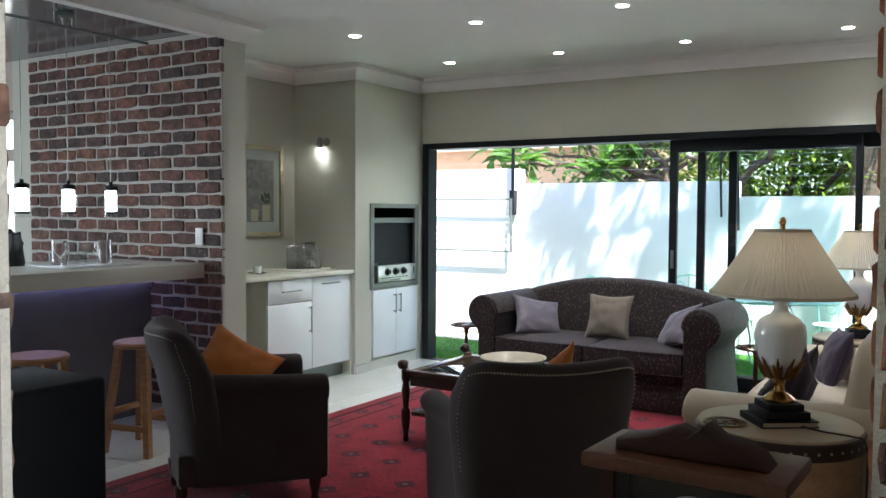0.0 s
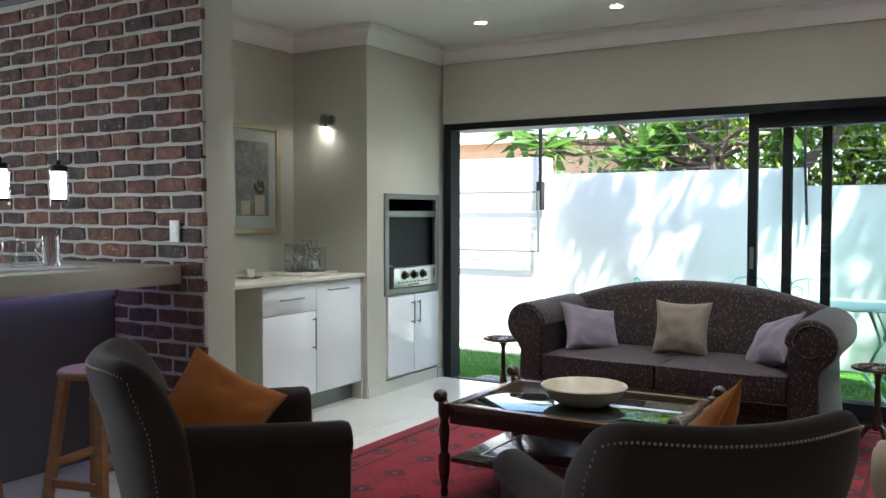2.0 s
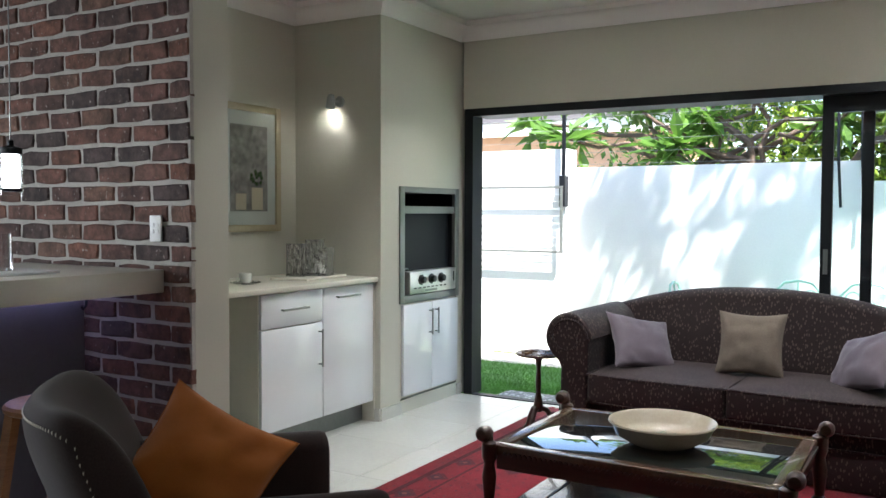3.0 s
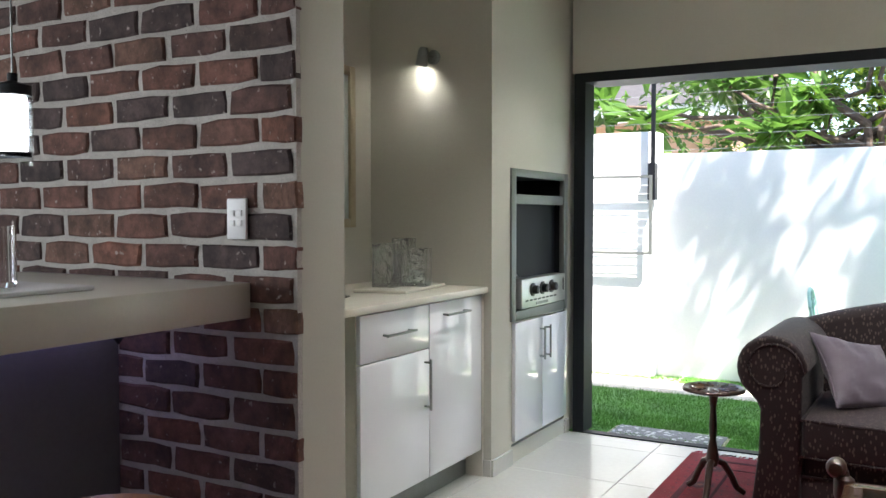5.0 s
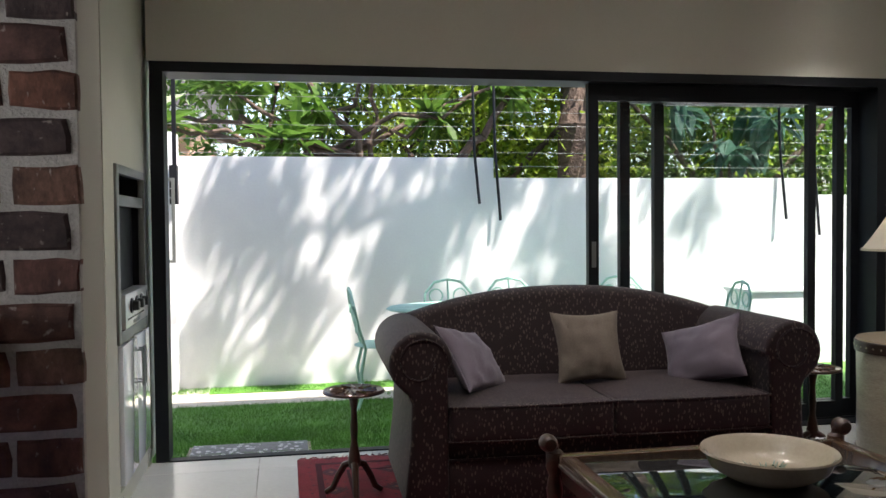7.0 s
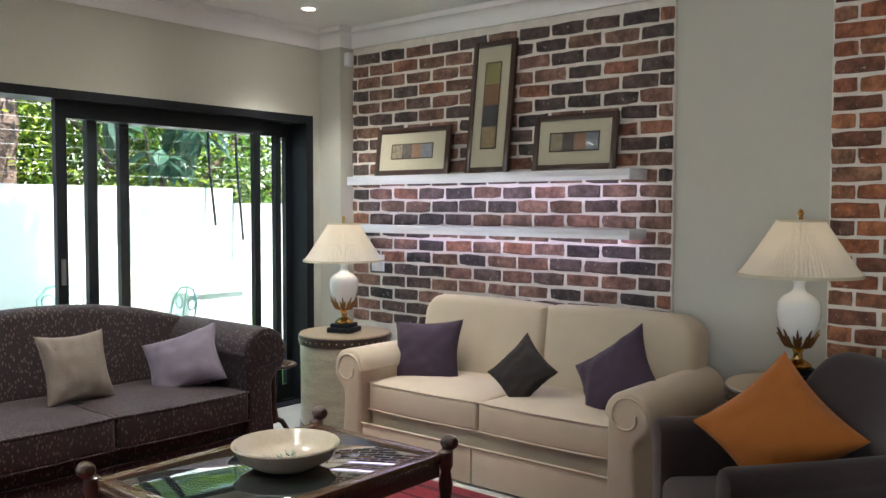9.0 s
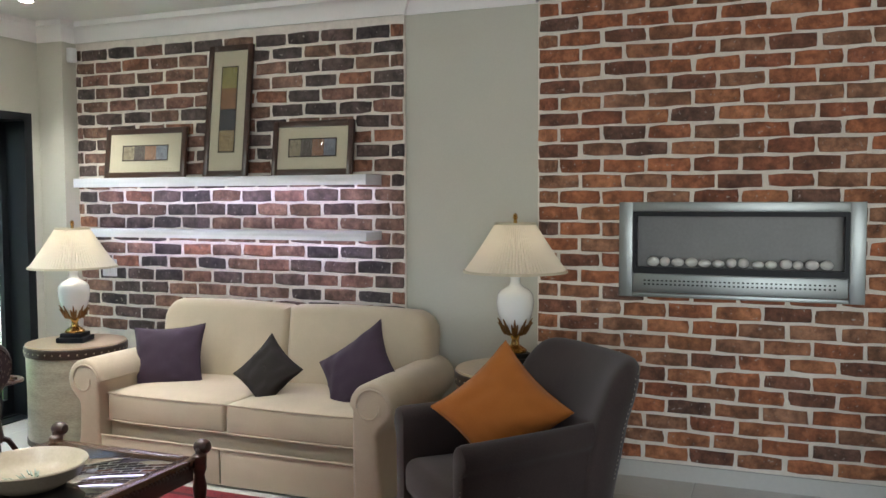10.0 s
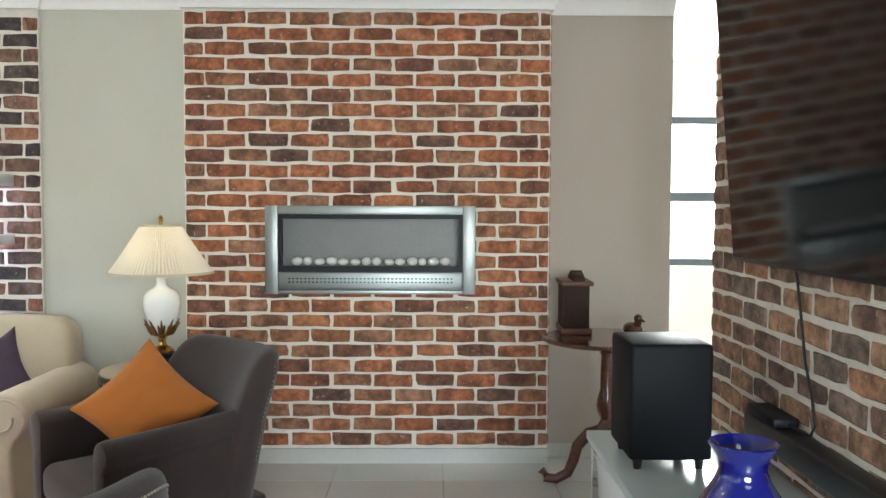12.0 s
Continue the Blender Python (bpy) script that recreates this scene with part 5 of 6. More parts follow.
part("end_panel", boxes((-0.62, 0.0, -1.048, -1.034, 0.0, 0.898)), M_BARTOP, cab, smooth=False)
wt = thing("worktop", pose(0, 0, 0), "pale stone worktop in the alcove", "worktop")
part("slab", boxes((-5.218, -4.535, -2.68, -1.032, 0.90, 0.93, 0.004)), M_STONE, wt)

pic = thing("framed_print", pose(-5.218, -1.49, 1.215), "champagne framed print of flowers in vases on the alcove wall", "picture")
PW, PH = 0.285, 0.80
part("frame", boxes((0, 0.028, -PW, -PW + 0.045, 0, PH, 0.005), (0, 0.028, PW - 0.045, PW, 0, PH, 0.005), (0, 0.028, -PW + 0.045, PW - 0.045, 0, 0.045, 0.005), (0, 0.028, -PW + 0.045, PW - 0.045, PH - 0.045, PH, 0.005)), M_CHAMPAGNE, pic)
part("mount", boxes((0.004, 0.012, -PW + 0.045, PW - 0.045, 0.045, PH - 0.045)), M_MAT_PALE, pic, smooth=False)
part("print", boxes((0.010, 0.0145, -PW + 0.12, PW - 0.12, 0.13, PH - 0.13)), mat("faded_watercolour_print", (0.14, 0.15, 0.15), 0.6, vary=0.45, tint=(0.30, 0.30, 0.28), scale=9, fine=25, bump=0), pic, smooth=False)
part("painted_vase", boxes((0.0142, 0.0155, 0.02, 0.12, 0.14, 0.28), (0.0142, 0.0155, -0.12, -0.03, 0.14, 0.24)), M_MAT_CREAM, pic, smooth=False)
bm = bmesh.new()
for k in range(18):
    a, r = rt.uniform(0, 6.28), 0.055 * math.sqrt(rt.random())
    lathe(bm, [(0, 0), (0.014, 0), (0.012, 0.0012), (0, 0.0014)], 7, Matrix.Translation((0.0142, 0.07 + r * math.cos(a), 0.34 + r * math.sin(a))) @ Matrix.Rotation(radians(90), 4, "Y"))
part("painted_bouquet", bm, M_LEAF_DARK, pic)
pn = part("glazing", boxes((0.016, 0.018, -PW + 0.045, PW - 0.045, 0.045, PH - 0.045)), M_CLEAR, pic, smooth=False)

spot = thing("wall_spotlight", pose(-4.84, -1.03, 2.06), "small brushed steel wall spotlight, lit", "wall light")
part("rose", lathe(bmesh.new(), [(0, 0), (0.036, 0), (0.036, 0.012), (0.03, 0.018), (0, 0.018)], 20, Matrix.Rotation(radians(90), 4, "X")), M_STEEL, spot)
part("arm", tube(bmesh.new(), [(0, -0.015, 0), (-0.01, -0.05, 0.0), (-0.02, -0.07, -0.01)], 0.006, 8), M_STEEL, spot)
mm = Matrix.Translation((-0.02, -0.072, 0.02)) @ Matrix.Rotation(radians(18), 4, "Y") @ Matrix.Rotation(radians(14), 4, "X")
part("head", lathe(bmesh.new(), [(0, 0.02), (0.018, 0.02), (0.026, 0.0), (0.030, -0.07), (0.027, -0.07), (0.02, -0.055)], 20, mm), M_STEEL, spot)
part("lamp_lens", lathe(bmesh.new(), [(0, -0.063), (0.026, -0.063), (0.02, -0.058), (0, -0.058)], 18, mm), M_DOWNGLOW, spot)
spot_lamp(mm.to_translation() + Vector((-4.84, -1.03, 1.97)), (-4.92, -1.03, 1.4), 0.22, 110)

# tray with glass candle blocks, cup on the worktop
tray = thing("serving_board", pose(-4.83, -1.36, 0.931, 0, 0, 8), "pale rectangular serving board on the worktop", "board")
part("board", boxes((-0.13, 0.13, -0.24, 0.24, 0, 0.015, 0.004)), M_STONE, tray)


def glass_vase(at, w, h, label):
    v = thing("glass_vase", at, label, "vase", "glass vases")
    part("glass_body", boxes((-w, w, -w, -w + 0.008, 0, h, 0.003), (-w, w, w - 0.008, w, 0, h, 0.003), (-w, -w + 0.008, -w + 0.008, w - 0.008, 0, h), (w - 0.008, w, -w + 0.008, w - 0.008, 0, h), (-w, w, -w, w, 0, 0.02, 0.003)), M_RIPPLE, v)
    return v


M_RIPPLE = mat("rippled_clear_glass", (0.98, 0.99, 0.99), 0.01, vary=0.0, scale=9, fine=26, bump=1.0, trans=0.97, depth=0.05)
glass_vase(pose(-4.86, -1.43, 0.9465, 0, 0, 12), 0.055, 0.20, "square rippled clear glass vase")
glass_vase(pose(-4.78, -1.31, 0.9465, 0, 0, 20), 0.065, 0.175, "square rippled clear glass vase with a candle")
glass_vase(pose(-4.90, -1.22, 0.9465, 0, 0, 5), 0.045, 0.22, "tall thin clear glass vase")
cd = thing("candle", pose(-4.78, -1.31, 0.967), "short white candle inside a glass vase", "candle")
part("wax", lathe(bmesh.new(), [(0, 0), (0.03, 0), (0.03, 0.045), (0.025, 0.05), (0, 0.047)], 18), M_PORCELAIN, cd)
cup = thing("cup_and_saucer", pose(-4.82, -1.93, 0.931), "small white cup on a glass saucer", "cup")
part("saucer", lathe(bmesh.new(), [(0, 0), (0.05, 0), (0.085, 0.012), (0.083, 0.015), (0.05, 0.005), (0, 0.005)], 28), M_RIPPLE, cup)
part("cup_body", lathe(bmesh.new(), [(0, 0.006), (0.025, 0.006), (0.034, 0.03), (0.036, 0.065), (0.033, 0.065), (0.03, 0.03), (0, 0.012)], 22), M_PORCELAIN, cup)

# ---- bar ----
bar = thing("bar_counter", pose(0, 0, 0), "thick cream bar top over a slate grey panel", "bar counter")
part("bar_top", boxes((-5.35, -4.36, -4.40, -2.914, 0.985, 1.085, 0.004)), M_BARTOP, bar)
part("bar_front", boxes((-4.97, -4.905, -4.36, -2.916, 0.0, 0.984)), M_BARPANEL, bar, smooth=False)
part("bar_end", boxes((-5.30, -4.97, -4.36, -4.32, 0.0, 0.984)), M_BARPANEL, bar, smooth=False)
part("led_strip", boxes((-4.90, -4.885, -4.30, -2.95, 0.965, 0.975)), mat("violet_led_strip", (0.55, 0.5, 1.0), emit=2.8, bump=0), bar, "violet led strip under the bar top", False)


def bar_stool(at):
    s = thing("bar_stool", at, "honey pine bar stool with round seat and splayed legs", "bar stool", "bar stools")
    part("seat", lathe(bmesh.new(), [(0, 0.625), (0.15, 0.625), (0.168, 0.635), (0.17, 0.65), (0.16, 0.66), (0, 0.656)], 32), M_PINE, s)
    for sx, sy in ((-1, -1), (1, -1), (-1, 1), (1, 1)):
        bm = bmesh.new()
        a, b = Vector((sx * 0.095, sy * 0.095, 0.63)), Vector((sx * 0.16, sy * 0.16, 0))
        vs = [bm.verts.new(p + Vector((dx * 0.019, dy * 0.019, 0))) for p in (b, a) for dx, dy in ((-1, -1), (1, -1), (1, 1), (-1, 1))]
        bm.faces.new(vs[:4][::-1]), bm.faces.new(vs[4:])
        for i in range(4):
            bm.faces.new((vs[i], vs[(i + 1) % 4], vs[4 + (i + 1) % 4], vs[4 + i]))
        part("leg", bm, M_PINE, s, smooth=False)
    for z, k in ((0.16, 0.143), (0.24, 0.135)):
        for s2 in (-1, 1):
            args = (-k, k, s2 * k - 0.011, s2 * k + 0.011, z - 0.018, z + 0.018, 0.002) if z < 0.2 else (s2 * k - 0.011, s2 * k + 0.011, -k, k, z - 0.018, z + 0.018, 0.002)
            part("stretcher", boxes(args), M_PINE, s)
    return s


st = bar_stool(pose(-4.15, -3.60, 0, 0, 0, 12))
copy_thing(st, pose(-4.20, -4.26, 0, 0, 0, -8))

rail = thing("pendant_rail", pose(-4.664, -3.74, 2.56), "chrome ceiling rail carrying three pendant lights", "light rail")
part("bar", tube(bmesh.new(), [(0, -0.62, 0), (0, 0.62, 0)], 0.009, 10), M_STEEL, rail)
part("ceiling_mount", lathe(bmesh.new(), [(0, 0.084), (0.05, 0.084), (0.05, 0.06), (0.02, 0.05), (0.012, 0.0), (0, 0.0)], 22), M_STEEL, rail)
for y in (-0.06, 0.06):
    part("standoff", tube(bmesh.new(), [(0, y, 0), (0, y, 0.08)], 0.012, 10), M_STEEL, rail)


def pendant(at):
    p = thing("pendant_light", at, "glass cylinder pendant light glowing white over the bar", "pendant light", "bar pendants")
    part("cord", tube(bmesh.new(), [(0, 0, 0.21), (0, 0, 1.16)], 0.0025, 6), M_STEEL, p)
    part("cap", lathe(bmesh.new(), [(0, 0.17), (0.043, 0.17), (0.043, 0.195), (0.012, 0.205), (0.012, 0.225), (0, 0.225)], 24), M_BLACK_ALU, p)
    part("diffuser", lathe(bmesh.new(), [(0, 0.035), (0.031, 0.035), (0.033, 0.05), (0.033, 0.155), (0.031, 0.168), (0, 0.168)], 24), M_PENDGLOW, p)
    part("glass_sleeve", lathe(bmesh.new(), [(0.043, 0.0), (0.046, 0.0), (0.046, 0.172), (0.043, 0.172), (0.043, 0.0)], 28), M_CLEAR, p)
    part("ring", lathe(bmesh.new(), [(0.034, 0.02), (0.042, 0.02), (0.042, 0.032), (0.034, 0.032), (0.034, 0.02)], 24), M_BLACK_ALU, p)
    return p


pd = pendant(pose(-4.664, -3.424, 1.398))
copy_thing(pd, pose(-4.664, -3.73, 1.398))
copy_thing(pd, pose(-4.664, -4.035, 1.398))

bt = thing("drinks_tray", pose(-4.72, -3.57, 1.086), "flat white tray with glassware on the bar", "tray")
part("tray", boxes((-0.19, 0.19, -0.27, 0.27, 0, 0.012, 0.004)), M_WHITEPLASTIC, bt)


def tumbler(at, r, h, handle):
    g = thing("glass_jug" if handle else "drinking_glass", at, "clear glass jug with a handle on the tray" if handle else "clear drinking glass on the tray", "jug" if handle else "glass", "bar glassware")
    part("glass_body", lathe(bmesh.new(), [(0, 0), (r * 0.9, 0), (r, 0.01), (r, h), (r - 0.003, h), (r - 0.003, 0.014), (0, 0.012)], 22), M_CLEAR if not handle else M_GLASS, g)
    if handle:
        part("handle", tube(bmesh.new(), [(-r, 0, h * 0.85), (-r - 0.03, 0, h * 0.8), (-r - 0.035, 0, h * 0.5), (-r, 0, h * 0.25)], 0.006, 8), M_GLASS, g)
    return g


for k, (x, y, r, h, hd) in enumerate(((-4.78, -3.72, 0.045, 0.15, 1), (-4.70, -3.62, 0.038, 0.12, 0), (-4.74, -3.53, 0.04, 0.13, 0), (-4.68, -3.46, 0.042, 0.15, 1), (-4.80, -3.60, 0.035, 0.14, 0))):
    tumbler(pose(x, y, 1.0985, 0, 0, -80 + 160 * (k % 2)), r, h, hd)
ket = thing("kettle", pose(-5.1, -3.85, 1.086), "black electric kettle on the bar", "kettle")
part("kettle_body", lathe(bmesh.new(), [(0, 0), (0.085, 0), (0.09, 0.02), (0.075, 0.14), (0.055, 0.20), (0.03, 0.215), (0.012, 0.235), (0, 0.235)], 26), M_BLACK, ket)
part("handle", tube(bmesh.new(), [(0.05, 0, 0.2), (0.11, 0, 0.21), (0.135, 0, 0.15), (0.10, 0, 0.05)], 0.011, 8), M_BLACK, ket)
sw = thing("light_switch", pose(-4.40, -2.9165, 1.265), "white four-button light switch plate on the brick", "light switch")
part("plate", boxes((-0.036, 0.036, -0.011, 0, -0.058, 0.058, 0.004)), M_WHITEPLASTIC, sw)
for x in (-0.014, 0.014):
    for z in (-0.013, 0.016):
        part("button", boxes((x - 0.009, x + 0.009, -0.014, -0.0105, z - 0.009, z + 0.009, 0.0015)), M_WHITEPLASTIC, sw)
hk = thing("hook", pose(-4.86, -2.914, 0.93), "small black hook under the bar top", "hook")
part("hook_body", tube(bmesh.new(), [(0, 0, 0.03), (0, -0.02, 0.03), (0, -0.025, -0.03), (0, -0.04, -0.045), (0, -0.05, -0.03)], 0.007, 8), M_MATT_BLACK, hk)

# ---- shelves and pictures on the east wall ----
for z0, z1, ya, lab in ((1.594, 1.648, -0.385, "satin aluminium wall shelf carrying three framed pictures"), (1.265, 1.311, -0.46, "satin aluminium wall shelf with nothing on it")):
    sh = thing("wall_shelf", pose(0, 0, 0), lab, "shelf", "floating shelves")
    part("board", boxes((-0.215, -0.004, -2.58, ya, z0 + 0.016, z1, 0.004), (-0.2145, -0.204, -2.579, ya - 0.001, z0 - 0.006, z0 + 0.018), (-0.204, -0.006, -2.579, -2.569, z0 - 0.006, z0 + 0.018)), M_ALUSHELF, sh)
    if z0 > 1:
        part("led_strip", boxes((-0.125, -0.105, -2.55, ya - 0.03, z0 + 0.010, z0 + 0.015)), M_LEDGLOW, sh, "cool violet-white led strip", False)


def leaning_picture(y0, y1, h, label, art):
    p = thing("framed_picture", pose(-0.115, (y0 + y1) / 2, 1.649, 0, 7, 0), label, "picture", "shelf pictures")
    w, f = abs(y1 - y0) / 2, 0.038
    part("frame", boxes((-0.012, 0.012, -w, -w + f, 0, h, 0.004), (-0.012, 0.012, w - f, w, 0, h, 0.004), (-0.012, 0.012, -w + f, w - f, 0, f, 0.004), (-0.012, 0.012, -w + f, w - f, h - f, h, 0.004)), M_DARKWOOD, p)
    part("mount", boxes((-0.004, 0.010, -w + f, w - f, f, h - f)), M_MAT_CREAM, p, smooth=False)
    a, b, c, d = art
    part("inner_line", boxes((-0.0055, -0.0035, a - 0.008, b + 0.008, c - 0.008, d + 0.008)), M_BAND, p, smooth=False)
    n = 4
    tones = ((0.30, 0.27, 0.10), (0.24, 0.12, 0.06), (0.06, 0.06, 0.07), (0.30, 0.22, 0.12)) if h > 0.6 else ((0.20, 0.22, 0.26), (0.30, 0.17, 0.11), (0.12, 0.10, 0.09), (0.30, 0.25, 0.17))
    for k in range(n):
        if h > 0.6:
            bx = (-0.0075, -0.005, a, b, c + (d - c) * (n - 1 - k) / n + 0.002, c + (d - c) * (n - k) / n)
        else:
            bx = (-0.0075, -0.005, a + (b - a) * k / n, a + (b - a) * (k + 1) / n - 0.002, c, d)
        part("picture_patch", boxes(bx), mat("mottled_picture_paint", tones[k], 0.6, vary=0.6, scale=40, fine=130, bump=0), p, smooth=False)
    g = part("glazing", boxes((-0.011, -0.009, -w + f, w - f, f, h - f)), M_CLEAR, p, smooth=False)
    return p


leaning_picture(-0.565, -1.225, 0.33, "small dark framed picture with cream mount on the shelf", (-0.18, 0.18, 0.12, 0.21))
leaning_picture(-1.368, -1.70, 0.845, "tall narrow dark framed picture with cream mount on the shelf", (-0.055, 0.055, 0.16, 0.70))
leaning_picture(-1.88, -2.44, 0.335, "small dark framed picture with cream mount and grey image", (-0.16, 0.16, 0.12, 0.22))
ou = thing("wall_socket", pose(-0.004, -0.49, 1.035), "white wall socket plate with a plug", "socket")
part("plate", boxes((-0.012, 0, -0.06, 0.06, -0.06, 0.06, 0.004)), M_WHITEPLASTIC, ou)
part("plug", boxes((-0.045, -0.012, -0.02, 0.03, -0.045, 0.0, 0.006)), M_WHITEPLASTIC, ou)
se = thing("motion_detector", pose(-0.06, -0.245, 2.50), "small white alarm detector in the room corner", "sensor")
part("sensor_body", boxes((-0.03, 0.03, -0.03, 0.02, -0.05, 0.05, 0.012, 3)), M_WHITEPLASTIC, se)

# ---- fireplace ----
fp = thing("gas_fireplace", pose(-0.04, -4.61, 0.98), "wide brushed steel gas fireplace with white pebbles set in brick", "fireplace")
FW, FH = 0.597, 0.503
part("surround", boxes((-0.022, 0.006, -FW, -FW + 0.072, 0, FH, 0.003), (-0.022, 0.006, FW - 0.072, FW, 0, FH, 0.003), (-0.022, 0.006, -FW + 0.072, FW - 0.072, FH - 0.05, FH, 0.003), (-0.022, 0.006, -FW + 0.072, FW - 0.072, 0, 0.022, 0.003)), M_STEEL, fp)
for name, bx in (("firebox_back", (0.15, 0.16, -0.53, 0.53, 0.02, 0.46)), ("firebox_side", (0.0, 0.15, -0.53, -0.525, 0.02, 0.46)), ("firebox_side", (0.0, 0.15, 0.525, 0.53, 0.02, 0.46)),
                 ("firebox_roof", (0.0, 0.15, -0.525, 0.525, 0.45, 0.46)), ("firebox_floor", (0.0, 0.15, -0.525, 0.525, 0.10, 0.128))):
    part(name, boxes(bx), M_FIREBACK, fp, smooth=False)
part("inner_trim", boxes((-0.012, 0.008, -0.526, -0.505, 0.125, 0.453), (-0.012, 0.008, 0.505, 0.526, 0.125, 0.453), (-0.012, 0.008, -0.505, 0.505, 0.428, 0.453), (-0.012, 0.02, -0.505, 0.505, 0.125, 0.158)), M_MATT_BLACK, fp)
gr = part("vent_panel", boxes((-0.016, 0.004, -0.522, 0.522, 0.024, 0.122, 0.004)), M_STEEL, fp)
bm = bmesh.new()
for k in range(42):
    for z in (0.068, 0.088):
        y = -0.462 + 0.0225 * k
        box(bm, -0.0175, -0.0155, y - 0.0055, y + 0.0055, z - 0.004, z + 0.004)
tagged(part("vent_grille", bm, M_MATT_BLACK, gr, smooth=False), kind="stuff")
rp = random.Random(5)
for k in range(14):
    bm = bmesh.new()
    bmesh.ops.create_icosphere(bm, subdivisions=2, radius=1)
    sx, sy, sz = 0.026, 0.030 * rp.uniform(0.85, 1.15), 0.022 * rp.uniform(0.85, 1.2)
    for v in bm.verts:
        v.co = Vector((v.co.x * sx, v.co.y * sy, v.co.z * sz)) * (1 + 0.08 * noise.noise(v.co * 1.7 + Vector((k, 0, 0))))
    part("pebble", bm, M_PEBBLE, fp, at=Matrix.Translation((0.045, -0.43 + 0.066 * k + rp.uniform(-0.006, 0.006), 0.162 + sz * 0.9)))

# ---- television side ----
tvx = thing("television", pose(-2.66, -6.085, 1.28, 0, 0, 0) @ pose(0, 0, 0, -5, 0, 0), "large black flat television tilted down on the brick wall", "television")
part("screen_body", boxes((-0.95, 0.95, -0.045, -0.012, 0, 1.08, 0.006)), M_BLACK, tvx)
part("screen", boxes((-0.937, 0.937, -0.013, -0.009, 0.016, 1.067)), M_SCREEN, tvx, "dark glossy screen, switched off", False)
part("wall_mount", boxes((-0.25, 0.25, -0.075, -0.045, 0.1, 0.6)), M_MATT_BLACK, tvx, smooth=False)
cb = thing("television_cable", pose(0, 0, 0), "black cable hanging from the television", "cable")
part("flex", tube(bmesh.new(), [(-2.20, -6.125, 1.30), (-2.235, -6.13, 1.15), (-2.275, -6.13, 1.0), (-2.33, -6.13, 0.90), (-2.36, -6.128, 0.82), (-2.35, -6.12, 0.783), (-2.30, -6.11, 0.782), (-2.235, -6.10, 0.79)], 0.005, 6), M_BLACK, cb)
sb = thing("soundbar", pose(-2.63, -6.095, 0.69), "long black soundbar fixed on the brick wall under the television", "soundbar")
part("soundbar_body", boxes((-0.67, 0.66, -0.043, 0.043, 0.0, 0.085, 0.010, 3)), M_BLACK, sb)
rb = thing("set_top_box", pose(-2.12, -6.095, 0.776), "small black receiver box on the soundbar", "box")
part("case", boxes((-0.12, 0.12, -0.04, 0.045, 0, 0.032, 0.008)), M_MATT_BLACK, rb)
con = thing("television_console", pose(0, 0, 0), "gloss white low television console", "console")
part("console_top", boxes((-3.5, -1.545, -6.135, -5.58, 0.556, 0.59, 0.004)), mat("frosted_pale_glass_top", (0.55, 0.62, 0.63), 0.3, vary=0.02, bump=0), con)
part("side_panel", boxes((-1.585, -1.55, -6.13, -5.60, 0.05, 0.555)), M_GLOSSWHITE, con, smooth=False)
part("side_panel", boxes((-3.48, -3.445, -6.13, -5.60, 0.05, 0.555)), M_GLOSSWHITE, con, smooth=False)
part("back_panel", boxes((-3.445, -1.585, -6.13, -6.11, 0.05, 0.555)), M_MATT_BLACK, con, smooth=False)
part("plinth", boxes((-3.45, -1.58, -6.10, -5.66, 0.0, 0.05)), M_MATT_BLACK, con, smooth=False)
for a, b in ((-3.44, -2.83), (-2.20, -1.59)):
    part("drawer_front", boxes((a, b, -5.62, -5.598, 0.06, 0.546, 0.003)), M_GLOSSWHITE, con)
part("dark_shelf", boxes((-2.82, -2.21, -6.10, -5.62, 0.30, 0.33)), M_MATT_BLACK, con, smooth=False)
part("media_box", boxes((-2.75, -2.28, -6.05, -5.64, 0.331, 0.42, 0.005)), M_BLACK, con)
spk = thing("subwoofer", pose(-1.93, -5.768, 0.591), "matt black subwoofer box standing on the white console", "speaker")
part("cabinet", boxes((-0.155, 0.155, -0.14, 0.14, 0.035, 0.43, 0.014, 3)), mat("satin_black_speaker_case", (0.006, 0.007, 0.009), 0.6, spec=0.16, vary=0.1, bump=0.05), spk)
for x in (-0.12, 0.12):
    for y in (-0.105, 0.105):
        part("foot", lathe(bmesh.new(), [(0, 0), (0.013, 0), (0.018, 0.035), (0, 0.035)], 14, Matrix.Translation((x, y, 0))), M_BLACK, spk)
bv = thing("blue_vase", pose(-2.93, -5.70, 0.591) @ Matrix.Scale(0.9, 4), "cobalt blue glass vase with flared lip on the console", "vase")
part("vase_body", lathe(bmesh.new(), [(0, 0), (0.0732, 0), (0.0915, 0.0226), (0.1196, 0.1017), (0.1244, 0.1582), (0.1098, 0.2147), (0.07564, 0.2655), (0.061, 0.2994), (0.0655, 0.325), (0.0605, 0.326), (0.05612, 0.2994), (0.07076, 0.2599), (0.1037, 0.209), (0.1171, 0.1582), (0.0854, 0.0339), (0, 0.01695)], 40), M_COBALT, bv)
part("lip", lathe(bmesh.new(), [(0.0655, 0.325), (0.0671, 0.3333), (0.08906, 0.3672), (0.0905, 0.3700), (0.08662, 0.3729), (0.061, 0.339), (0.0605, 0.326)], 40), M_COBALT, bv, "flared rim")

